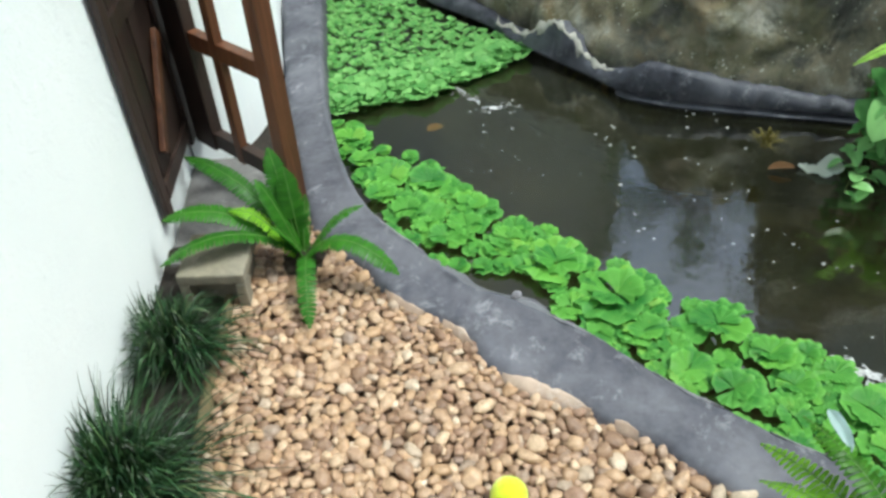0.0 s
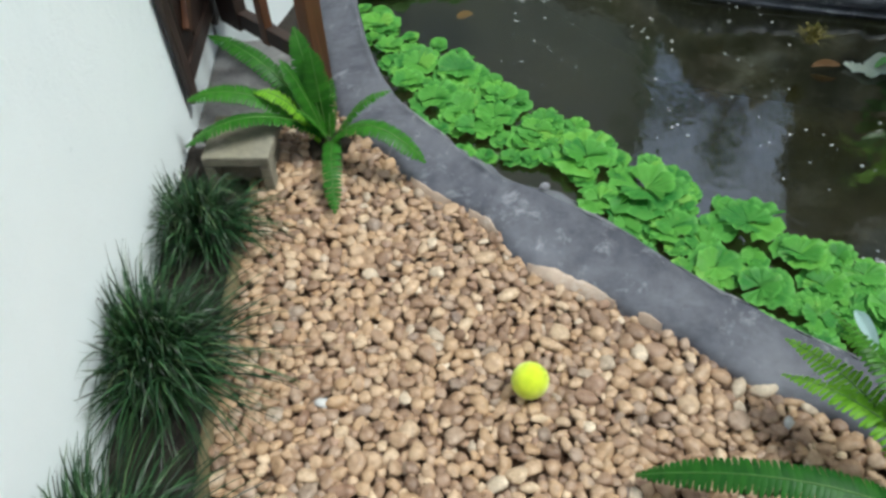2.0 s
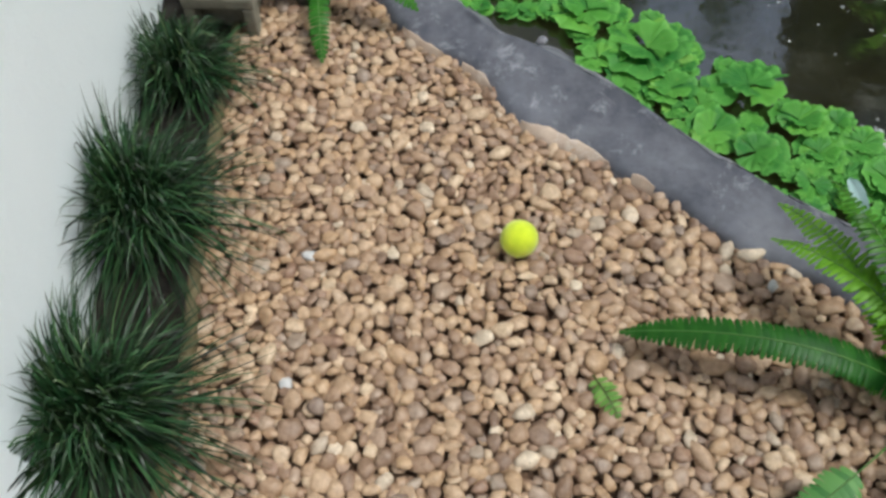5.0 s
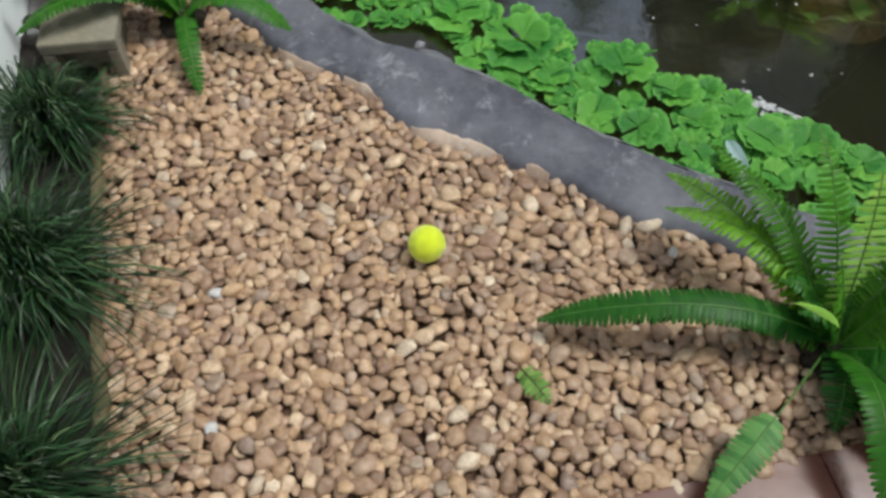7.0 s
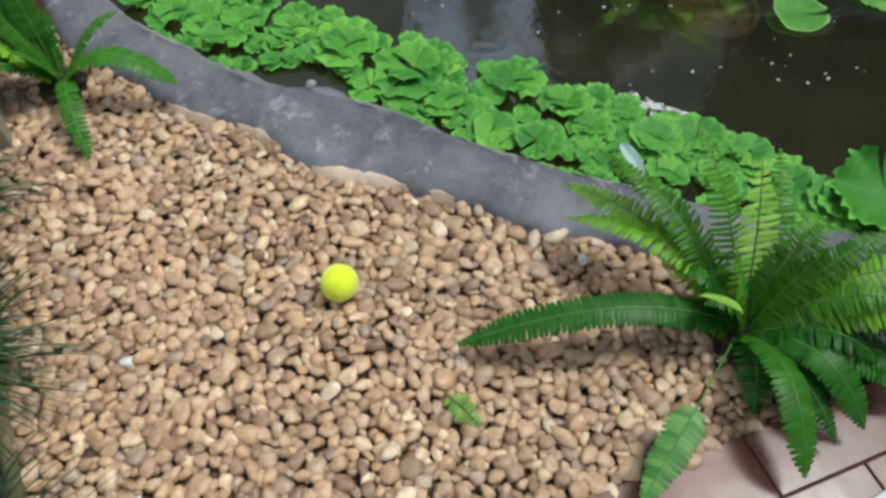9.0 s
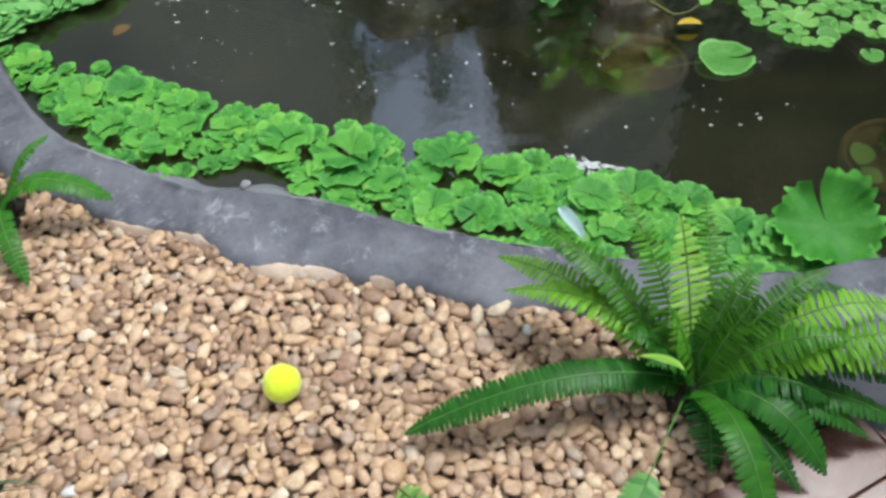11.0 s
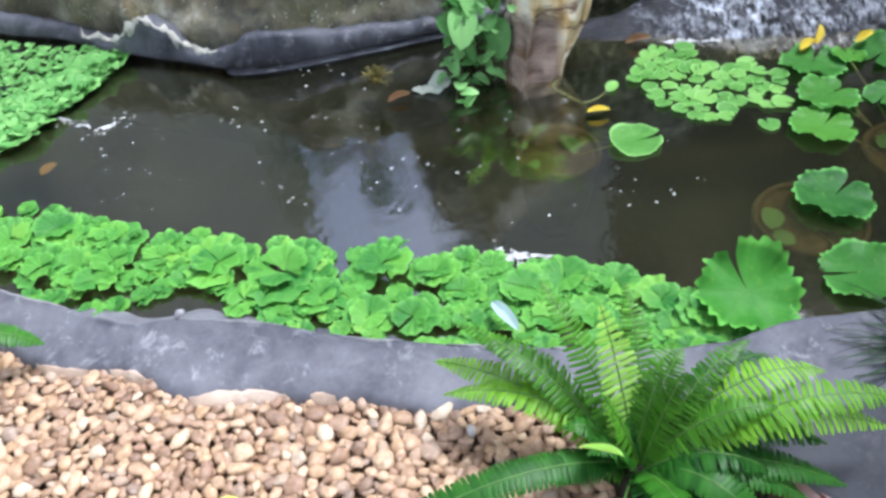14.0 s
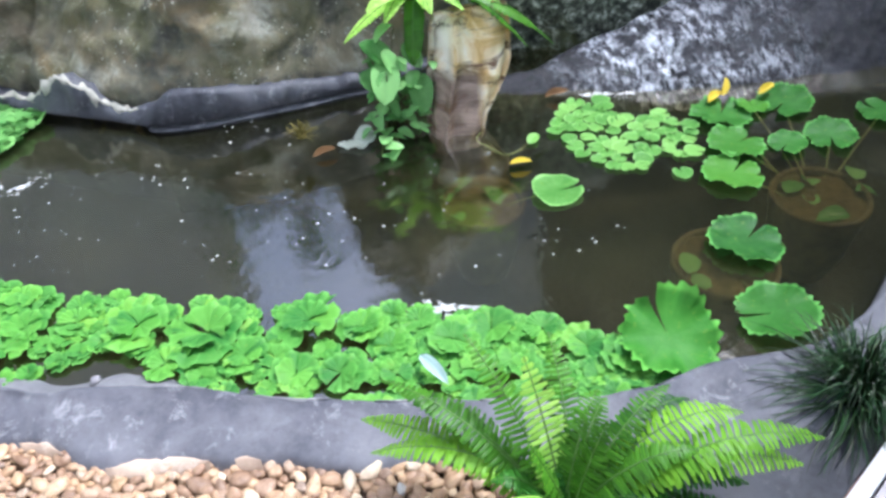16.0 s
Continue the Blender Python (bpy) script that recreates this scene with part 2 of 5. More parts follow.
def leaf_material(name, dark, light, rough=0.4, source="island", through_light=0.28, vein=0.0):
    n = Nodes(name, rough, spec=0.17)
    if source == "island":
        rnd = n.add("ShaderNodeNewGeometry").outputs["Random Per Island"]
    else:
        rnd = n.add("ShaderNodeObjectInfo").outputs["Random"]
    if source == "both":
        rnd = n.mix(0.38, rnd, n.add("ShaderNodeNewGeometry").outputs["Random Per Island"])
    if source == "object":
        c = n.mix(n.step(n.noise(3.1, 2), 0.35, 0.65), n.mix(rnd, dark, light), n.mix(rnd, tuple(v * 0.8 for v in dark), light))
    else:
        c = n.mix(rnd, dark, light)
    c = n.mix(n.step(n.noise(30, 4, 0.6), 0.35, 0.8), c, n.mix(0.45, c, light))
    if vein:
        c = n.mix(n.step(n.noise(130, 3), 0.6, 0.75), c, tuple(min(1, v * vein) for v in light))
    n.colour(c).bump(n.noise(90, 4), 0.25, 0.002)
    n.translucent(n.mix(0.5, c, tuple(min(1, v * 1.2) for v in light)), through_light)
    return n.mat


def grass_blades():
    """Dark strap blades, most of them nearly black green, a few with a pale olive sheen painted into the colour."""
    n = Nodes("mondo_grass_blade", 0.36, spec=0.22)
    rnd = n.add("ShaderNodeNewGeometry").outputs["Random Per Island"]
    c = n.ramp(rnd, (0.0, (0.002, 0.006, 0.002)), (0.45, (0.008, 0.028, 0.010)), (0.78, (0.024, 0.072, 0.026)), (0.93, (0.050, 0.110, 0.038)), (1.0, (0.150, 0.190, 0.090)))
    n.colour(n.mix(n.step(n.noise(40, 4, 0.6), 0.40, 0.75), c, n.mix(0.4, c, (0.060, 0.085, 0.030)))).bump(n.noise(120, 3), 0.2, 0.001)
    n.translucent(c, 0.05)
    return n.mat


def water_material():
    """Murky water: part suspended silt, part clear, under a mirror skin that follows Fresnel."""
    n = Nodes("murky_pond_water", 0.9, spec=0.0)
    n.colour(n.ramp(n.noise(1.3, 5, 0.6, 0.5), (0.38, (0.010, 0.011, 0.004)), (0.62, (0.058, 0.061, 0.026))))
    n.bump(n.noise(5.0, 3, 0.5, 0.6), 0.12, 0.02).bump(n.noise(26, 3, 0.5), 0.10, 0.006)
    clear = n.add("ShaderNodeBsdfTransparent")
    clear.inputs[0].default_value = (0.90, 0.82, 0.60, 1)
    body = n.add("ShaderNodeMixShader")
    body.inputs[0].default_value = 0.35
    n.link(clear.outputs[0], body.inputs[1])
    n.link(n.bsdf.outputs[0], body.inputs[2])
    skin = n.add("ShaderNodeBsdfGlossy")
    skin.inputs["Roughness"].default_value = 0.075
    graze = n.add("ShaderNodeLayerWeight", Blend=0.5)
    power = n.add("ShaderNodeMath")
    power.operation = "POWER"
    power.inputs[1].default_value = 5.0
    n.link(graze.outputs["Facing"], power.inputs[0])
    fres = n.add("ShaderNodeMath")
    fres.operation = "MULTIPLY_ADD"
    fres.inputs[1].default_value = 0.74
    fres.inputs[2].default_value = 0.26
    n.link(power.outputs[0], fres.inputs[0])
    normal = n.bsdf.inputs["Normal"].links[0].from_socket
    n.link(normal, skin.inputs["Normal"])
    n.link(normal, graze.inputs["Normal"])
    mx = n.add("ShaderNodeMixShader")
    n.link(fres.outputs[0], mx.inputs[0])
    n.link(body.outputs[0], mx.inputs[1])
    n.link(skin.outputs[0], mx.inputs[2])
    n.link(mx.outputs[0], n.tree.nodes["Material Output"].inputs["Surface"])
    return n.mat


def plain(name, colour, rough=0.5, grain=0.15, scale=60, metallic=0.0, bump=0.1):
    n = Nodes(name, rough, metallic)
    n.colour(n.ramp(n.noise(scale, 4), (0.3, tuple(v * (1 - grain) for v in colour)), (0.7, tuple(min(1, v * (1 + grain)) for v in colour))))
    n.bump(n.noise(scale * 2.5, 4), bump, 0.002)
    return n.mat


def felt():
    n = Nodes("yellow_felt", 0.95)
    n.local()
    n.bsdf.inputs["Sheen Weight"].default_value = 0.4
    n.colour(n.ramp(n.noise(60, 5, 0.7), (0.3, (0.50, 0.62, 0.010)), (0.7, (0.66, 0.74, 0.018))))
    n.bump(n.noise(600, 3, 0.7), 0.6, 0.0012)
    return n.mat


M_PLASTER = plaster()
# Tones of the unseen walls, picked for what the pond reflects.
M_DULL_WALL = concrete("dull_unseen_wall", (0.220, 0.222, 0.205), (0.36, 0.365, 0.345), (0.44, 0.44, 0.42), 0.85)
M_GREY_WALL = concrete("grey_unseen_wall", (0.34, 0.335, 0.30), (0.44, 0.435, 0.40), (0.56, 0.55, 0.52), 0.85)
M_DARK_WALL = concrete("dark_unseen_wall", (0.045, 0.044, 0.036), (0.075, 0.072, 0.060), (0.10, 0.096, 0.08), 0.85)
M_RIM = concrete("painted_concrete", (0.032, 0.034, 0.045), (0.070, 0.072, 0.091), (0.32, 0.32, 0.35), 0.66)
M_LEDGE = concrete("wet_ledge_concrete", (0.016, 0.018, 0.025), (0.040, 0.043, 0.057), (0.27, 0.28, 0.31), 0.58)
M_MORTAR = concrete("buff_mortar", (0.28, 0.190, 0.135), (0.42, 0.32, 0.245), (0.66, 0.60, 0.54), 0.85)
M_BLOCK = concrete("weathered_block", (0.095, 0.084, 0.056), (0.19, 0.170, 0.120), (0.34, 0.32, 0.27), 0.85)
M_DARK_SLAB = concrete("dark_slab_grey", (0.018, 0.020, 0.026), (0.036, 0.039, 0.050), (0.09, 0.09, 0.10), 0.70)
M_SHELF = concrete("wet_shelf_concrete", (0.070, 0.072, 0.082), (0.130, 0.132, 0.148), (0.32, 0.32, 0.34), 0.35)
M_SLAB = concrete("gate_slab_concrete", (0.070, 0.068, 0.066), (0.135, 0.132, 0.13), (0.26, 0.25, 0.25), 0.7)
M_CURB = concrete("mossy_kerb", (0.055, 0.044, 0.018), (0.12, 0.094, 0.042), (0.22, 0.18, 0.11), 0.8)
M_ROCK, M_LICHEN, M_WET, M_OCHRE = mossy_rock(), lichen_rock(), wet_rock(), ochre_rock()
M_PEBBLE, M_PEBBLES = pebble_material("river_pebble", True), pebble_material("river_pebbles", False)
M_SOIL = soil("dark_soil", (0.012, 0.010, 0.007), (0.040, 0.030, 0.021))
M_SAND = soil("brown_grit", (0.09, 0.048, 0.026), (0.20, 0.115, 0.064))
M_MUD = soil("pond_mud", (0.012, 0.011, 0.005), (0.040, 0.034, 0.017))
M_WOOD = wood("red_brown_timber", (0.055, 0.020, 0.008), (0.165, 0.066, 0.028))
M_WOOD_DARK = wood("dark_timber", (0.014, 0.009, 0.007), (0.048, 0.026, 0.018), 0.5)
M_BARK = wood("grey_bark", (0.06, 0.05, 0.04), (0.16, 0.13, 0.10), 0.85)
M_TILE = tile_material()
M_GROUT = plain("brown_grout", (0.095, 0.048, 0.036), 0.8)
M_WATER = water_material()
M_LETTUCE = fan_leaf("water_lettuce_leaf", ((0.0, (0.036, 0.170, 0.030)), (0.3, (0.058, 0.228, 0.034)), (0.65, (0.088, 0.285, 0.038)), (0.9, (0.125, 0.345, 0.044)), (1.0, (0.190, 0.410, 0.060))),
                     (0.20, 0.47, 0.10), 5.5, 0.45, 0.20, 0.14, 0.35)
M_LETTUCE_MAT = leaf_material("water_lettuce_leaves", (0.085, 0.270, 0.060), (0.240, 0.500, 0.150), 0.5, "island", 0.20)
M_PAD = fan_leaf("lily_pad", ((0.0, (0.016, 0.090, 0.014)), (0.5, (0.032, 0.140, 0.016)), (1.0, (0.080, 0.240, 0.020))), (0.10, 0.28, 0.06), 7.5, 0.48, 0.14, 0.08, 0.20, (0.90, 0.99, 0.75))
M_PAD_SMALL = fan_leaf("small_floating_leaf", ((0.0, (0.070, 0.225, 0.036)), (0.5, (0.120, 0.320, 0.056)), (1.0, (0.200, 0.420, 0.092))), (0.27, 0.50, 0.16), 6.5, 0.38, 0.2, 0.14, 0.4, (0.86, 0.99, 0.5))
M_BIG_LEAF = fan_leaf("large_toothed_leaf", ((0.0, (0.026, 0.150, 0.018)), (1.0, (0.060, 0.240, 0.024))), (0.13, 0.36, 0.06), 7.5, 0.50, 0.18, 0.08, 0.25, (0.90, 1.0, 0.7))
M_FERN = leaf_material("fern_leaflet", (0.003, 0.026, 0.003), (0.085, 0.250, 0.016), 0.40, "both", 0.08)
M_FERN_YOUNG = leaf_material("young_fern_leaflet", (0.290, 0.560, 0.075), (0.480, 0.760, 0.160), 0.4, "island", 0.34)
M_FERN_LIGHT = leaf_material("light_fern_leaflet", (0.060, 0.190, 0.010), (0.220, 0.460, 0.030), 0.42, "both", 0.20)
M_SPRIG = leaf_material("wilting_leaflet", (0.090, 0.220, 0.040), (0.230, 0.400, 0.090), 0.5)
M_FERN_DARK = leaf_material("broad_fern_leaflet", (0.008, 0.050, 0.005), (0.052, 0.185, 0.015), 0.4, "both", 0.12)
# Dark green of low fronds, shade under the fern put into the colour.
M_FERN_LOW_SHADE = leaf_material("low_shade_fern_leaflet", (0.006, 0.046, 0.005), (0.040, 0.150, 0.014), 0.42, "both", 0.06)
M_FERN_PALE = leaf_material("pale_green_fern_leaflet", (0.040, 0.140, 0.032), (0.140, 0.300, 0.080), 0.42, "island", 0.10)
M_RACHIS = plain("green_rachis", (0.07, 0.16, 0.025), 0.5)
M_CROWN = soil("fibrous_crown", (0.010, 0.008, 0.004), (0.045, 0.032, 0.016))
M_LILY_STALK = plain("lily_stalk", (0.26, 0.28, 0.08), 0.6)
M_STALK = plain("fern_stalk", (0.075, 0.085, 0.020), 0.5)
M_GRASS = grass_blades()
M_WEED = leaf_material("yellowing_weed_blade", (0.030, 0.038, 0.008), (0.170, 0.140, 0.035), 0.5, "island", 0.10)
M_ARUM = leaf_material("arum_leaf", (0.048, 0.195, 0.038), (0.280, 0.540, 0.190), 0.26, "object", 0.22)
M_YELLOW = leaf_material("yellowed_leaf", (0.55, 0.42, 0.02), (0.72, 0.55, 0.06), 0.5)
M_DRY = leaf_material("dry_leaf", (0.085, 0.046, 0.020), (0.21, 0.120, 0.055), 0.7)
M_PALE = leaf_material("faded_leaf", (0.46, 0.54, 0.42), (0.68, 0.72, 0.62), 0.5)
M_BLEACHED = leaf_material("bleached_leaf", (0.28, 0.40, 0.40), (0.50, 0.62, 0.64), 0.5)
M_POT = plain("algae_coated_clay", (0.105, 0.085, 0.032), 0.8, 0.4, 25)
M_SILT = soil("brown_silt", (0.095, 0.075, 0.026), (0.220, 0.175, 0.070))
M_SUNKEN = leaf_material("sunken_leaf", (0.20, 0.11, 0.02), (0.48, 0.29, 0.05), 0.6, "object", 0.05)
M_FELT = felt()
M_WHITE_METAL = plain("white_coated_metal", (0.55, 0.55, 0.57), 0.4, 0.08)
M_GREY_METAL = plain("grey_metal", (0.12, 0.115, 0.13), 0.35, 0.1, metallic=0.6)
M_RIM_STONE = plain("grey_stone", (0.20, 0.195, 0.215), 0.6, 0.2, 90)
M_WHITE_STONE = plain("white_pebble", (0.43, 0.42, 0.41), 0.5, 0.15, 90)
M_CRUST = concrete("lime_crust", (0.20, 0.20, 0.17), (0.38, 0.37, 0.32), (0.66, 0.65, 0.58), 0.8)
M_FROTH = plain("white_froth", (0.42, 0.43, 0.43), 0.6, 0.5, 90, bump=0.8)
M_CHIP = concrete("chipped_paint", (0.07, 0.072, 0.085), (0.15, 0.152, 0.165), (0.40, 0.40, 0.41), 0.7)
M_FOAM = plain("pale_foam", (0.38, 0.39, 0.37), 0.7, 0.2, 200)

# ---- small helpers ----
WATER = -0.075


def part(name, bm, material, parent=None, label=""):
    """Links a bmesh or a mesh as one object, under its thing where one is given."""
    if isinstance(bm, bmesh.types.BMesh):
        mesh = bpy.data.meshes.new(name)
        bm.to_mesh(mesh)
        bm.free()
    else:
        mesh = bm
    if not mesh.materials:
        mesh.materials.append(material)
    ob = new(name, mesh)
    if parent:
        ob.parent = parent
    if label:
        ob["label"] = label
    return ob


def raw(name, verts, faces, smooth=True):
    mesh = bpy.data.meshes.new(name)
    mesh.from_pydata([tuple(v) for v in verts], [], [tuple(f) for f in faces])
    if smooth:
        mesh.polygons.foreach_set("use_smooth", [True] * len(mesh.polygons))
    mesh.update()
    return mesh


def smooth(bm):
    for f in bm.faces:
        f.smooth = True
    return bm


def box(bm, m, size, bevel=0.0):
    """A bevelled box of that size, centred on the pose m, added to bm."""
    made = bmesh.ops.create_cube(bm, size=1.0, matrix=m @ Matrix.Diagonal((*size, 1)))
    if bevel:
        edges = list({e for v in made["verts"] for e in v.link_edges})
        bmesh.ops.bevel(bm, geom=edges, offset=bevel, segments=2, affect="EDGES", profile=0.6)
    return bm


def line(points, count, wiggle=0):
    """A polyline drawn as a smooth curve of that many points."""
    p = np.array(points, float)
    p = np.vstack([2 * p[0] - p[1], p, 2 * p[-1] - p[-2]])
    out = []
    for k in range(1, len(p) - 2):
        a, b, c, d = p[k - 1:k + 3]
        for u in np.linspace(0, 1, 12, endpoint=False):
            out.append(0.5 * (2 * b + (c - a) * u + (2 * a - 5 * b + 4 * c - d) * u * u + (3 * b - a - 3 * c + d) * u ** 3))
    out.append(p[-2])
    out = np.array(out)
    s = np.r_[0, np.cumsum(np.linalg.norm(np.diff(out, axis=0), axis=1))]
    at = np.linspace(0, s[-1], count)
    return np.stack([np.interp(at, s, out[:, k]) for k in range(out.shape[1])], 1)


def grid_faces(rows, cols, loop=False):
    f = []
    for r in range(rows - 1):
        for c in range(cols if loop else cols - 1):
            d = (c + 1) % cols
            f.append((r * cols + c, r * cols + d, (r + 1) * cols + d, (r + 1) * cols + c))
    return f


def inside(x, y, poly):
    hit = False
    for k in range(len(poly)):
        (x1, y1), (x2, y2) = poly[k - 1], poly[k]
        if (y1 > y) != (y2 > y) and x < (x2 - x1) * (y - y1) / (y2 - y1) + x1:
            hit = not hit
    return hit


def turb(p, scale, octaves=4):
    return noise.fractal(Vector(p) * scale, 0.9, 2.1, octaves)


def scatter(poly, gap, seed, tries=6000):
    """Points at least about gap apart inside a polygon."""
    rng = random.Random(seed)
    xs, ys = [p[0] for p in poly], [p[1] for p in poly]
    cell, kept = {}, []
    for _ in range(tries):
        x, y = rng.uniform(min(xs), max(xs)), rng.uniform(min(ys), max(ys))
        if not inside(x, y, poly):
            continue
        i, j = int(x // gap), int(y // gap)
        if any((x - a) ** 2 + (y - b) ** 2 < gap * gap for di in (-1, 0, 1) for dj in (-1, 0, 1) for a, b in cell.get((i + di, j + dj), ())):
            continue
        cell.setdefault((i, j), []).append((x, y))
        kept.append((x, y))
    return kept


# ---- ground, pond and rim ----
RIM_IN = [(-1.00, 2.95), (-0.80, 2.07), (-0.64, 1.39), (-0.51, 1.00), (-0.389, 0.767), (-0.25, 0.62), (-0.108, 0.487), (0.0, 0.44), (0.127, 0.367),
          (0.25, 0.27), (0.426, 0.152), (0.56, 0.075), (0.69, 0.002), (0.80, -0.06), (0.882, -0.094), (0.965, -0.112), (1.065, -0.121), (1.17, -0.155),
          (1.293, -0.188), (1.42, -0.18), (1.536, -0.146), (1.75, -0.05), (2.05, 0.10), (2.7, 0.40)]
RIM_OUT = [(-1.20, 2.95), (-0.90, 1.85), (-0.781, 1.423), (-0.614, 0.94), (-0.52, 0.70), (-0.45, 0.61), (-0.367, 0.55), (-0.269, 0.441), (-0.135, 0.362),
           (-0.01, 0.23), (0.126, 0.171), (0.248, 0.104), (0.33, 0.047), (0.446, -0.02), (0.516, -0.05), (0.60, -0.12), (0.67, -0.22), (0.77, -0.275),
           (0.89, -0.305), (1.07, -0.33), (1.27, -0.355), (1.6, -0.27), (2.2, -0.05), (2.9, 0.2)]
# The last two points lead round unseen, keeping sky out of reflections.
BACK = [(-0.80, 2.95), (-0.46, 2.35), (-0.22, 2.14), (-0.04, 1.94), (0.10, 1.78), (0.216, 1.67), (0.352, 1.55), (0.60, 1.475), (0.968, 1.42),
        (1.25, 1.40), (1.60, 1.50), (2.0, 1.45), (2.5, 1.25), (2.95, 0.85), (3.15, 0.3), (3.2, -0.4)]


def ground_sheet():
    mid = [tuple((np.array(a) * 0.45 + np.array(b) * 0.55)) for a, b in zip(line(RIM_IN, 60), line(RIM_OUT, 60))]
    hole = mid + [(3.25, 0.25)] + [(x + 0.08, y + 0.10) for x, y in reversed(BACK[:-2])]
    bm = bmesh.new()
    outer = [bm.verts.new((x, y, -0.03)) for x, y in ((-120, -120), (120, -120), (120, 120), (-120, 120))]
    inner = [bm.verts.new((x, y, -0.03)) for x, y in hole]
    edges = [bm.edges.new((r[k - 1], r[k])) for r in (outer, inner) for k in range(len(r))]
    bmesh.ops.triangle_fill(bm, edges=edges, use_beauty=True)
    for f in list(bm.faces):
        c = f.calc_center_median()
        if inside(c.x, c.y, hole):
            bm.faces.remove(f)
        elif f.normal.z < 0:
            f.normal_flip()
    return tagged(part("ground", bm, M_SOIL), "dark bare soil ground around the pond", "ground", kind="structure")


def pond_basin():
    rng = range(40)
    verts = [(-1.3 + 4.4 * i / 39, -0.5 + 3.6 * j / 39, -0.40 + 0.05 * turb((i * 0.1, j * 0.1, 0), 1.5)) for j in rng for i in rng]
    return tagged(part("pond_bed", raw("pond_bed", verts, grid_faces(40, 40)), M_MUD), "muddy brown pond bed under shallow water", "pond bed", kind="structure")


def pond_water():
    verts = [(-1.3, -0.5, WATER), (3.3, -0.5, WATER), (3.3, 3.1, WATER), (-1.3, 3.1, WATER)]
    ob = part("water", raw("water", verts, [(0, 1, 2, 3)]), M_WATER)
    return tagged(ob, "still murky brown pond water with sky reflections", "water", kind="structure")


def pond_rim():
    """Concrete kerb round the pond: buried outer edge, worn top, rounded lip, wall into the water."""
    count, verts = 260, []
    for k, (a, b) in enumerate(zip(line(RIM_OUT, count), line(RIM_IN, count))):
        n = (b - a) / np.linalg.norm(b - a)
        wob = 0.012 * turb((a[0], a[1], 3), 9, 4)
        a = a + n * wob
        w = np.linalg.norm(b - a)
        prof = [(-0.012, -0.05), (0.0, 0.004), (0.012, 0.014)]
        prof += [(w * f, 0.016 + 0.020 * f) for f in (0.15, 0.3, 0.45, 0.6, 0.75, 0.88)]
        prof += [(w - 0.014, 0.037), (w - 0.004, 0.032), (w + 0.002, 0.020), (w + 0.005, 0.0), (w + 0.008, -0.06), (w + 0.012, -0.40)]
        for s, z in prof:
            p = a + n * s
            z += 0.006 * turb((p[0], p[1], 1), 7, 4) + 0.002 * turb((p[0], p[1], 6), 40, 3)
            j = 0.004 * turb((p[0], p[1], 9), 14, 3)
            verts.append((p[0] + n[0] * j, p[1] + n[1] * j, z))
    ob = part("pond_rim", raw("pond_rim", verts, grid_faces(count, 15)), M_RIM)
    return tagged(ob, "curved grey painted concrete rim round the pond", "pond rim", kind="structure")


def mortar_lip():
    """Crumbling buff mortar where the rim meets the gravel."""
    out, inn = line(RIM_OUT, 520), line(RIM_IN, 520)
    rng, verts, faces = random.Random(4), [], []
    for lo, hi, wide in ((-0.30, -0.19, 0.007), (-0.165, -0.08, 0.012), (-0.03, 0.150, 0.018), (0.19, 0.235, 0.005)):
        ks = [k for k in range(520) if lo <= out[k][0] <= hi and out[k][1] < 0.62]
        first = len(verts)
        for q, k in enumerate(ks):
            a, b = out[k], inn[k]
            n = (b - a) / np.linalg.norm(b - a)
            f = math.sin(math.pi * q / max(1, len(ks) - 1)) ** 1.2
            wd = wide * f * max(0.15, 1 + 0.9 * turb((a[0], a[1], 8), 26, 4)) + 0.002
            for s, z in ((-0.012, -0.02), (-0.008, 0.001), (-0.002, 0.010), (wd * 0.6, 0.0185), (wd, 0.0205), (wd + 0.003, 0.004)):
                p = a + n * s
                verts.append((p[0], p[1], z + 0.005 * turb((p[0], p[1], 2), 25, 4)))
        faces += [tuple(first + i for i in f) for f in grid_faces(len(ks), 6)]
    ob = part("mortar_edge", raw("mortar_edge", verts, faces), M_MORTAR)
    return tagged(ob, "crumbling buff mortar along the gravel side of the rim", "mortar", kind="structure")


def chipped_edge():
    """Pale chipped paint along the inner lip of the rim."""
    out, inn = line(RIM_OUT, 520), line(RIM_IN, 520)
    verts, faces = [], []
    for lo, hi in ((-0.36, -0.22), (0.06, 0.20), (0.27, 0.40), (0.46, 0.60), (0.64, 0.74)):
        ks = [k for k in range(520) if lo <= inn[k][0] <= hi and inn[k][1] < 0.9]
        first = len(verts)
        for q, k in enumerate(ks):
            a, b = out[k], inn[k]
            n = (b - a) / np.linalg.norm(b - a)
            wd = 0.006 * math.sin(math.pi * q / max(1, len(ks) - 1)) * max(0.05, 0.7 + 1.2 * turb((b[0], b[1], 8), 34, 3))
            for s in (-0.010 - wd, -0.009, -0.004, 0.001):
                p = b + n * s
                z = 0.0375 if s < -0.006 else 0.0335 if s < 0 else 0.022
                verts.append((p[0], p[1], z + 0.0008 + 0.006 * turb((p[0], p[1], 1), 7, 4) + 0.002 * turb((p[0], p[1], 6), 40, 3)))
        faces += [tuple(first + i for i in f) for f in grid_faces(len(ks), 4)]
    ob = part("chipped_edge", raw("chipped_edge", verts, faces), M_CHIP)
    return tagged(ob, "pale chipped paint along the inner lip of the rim", "trim", kind="structure")


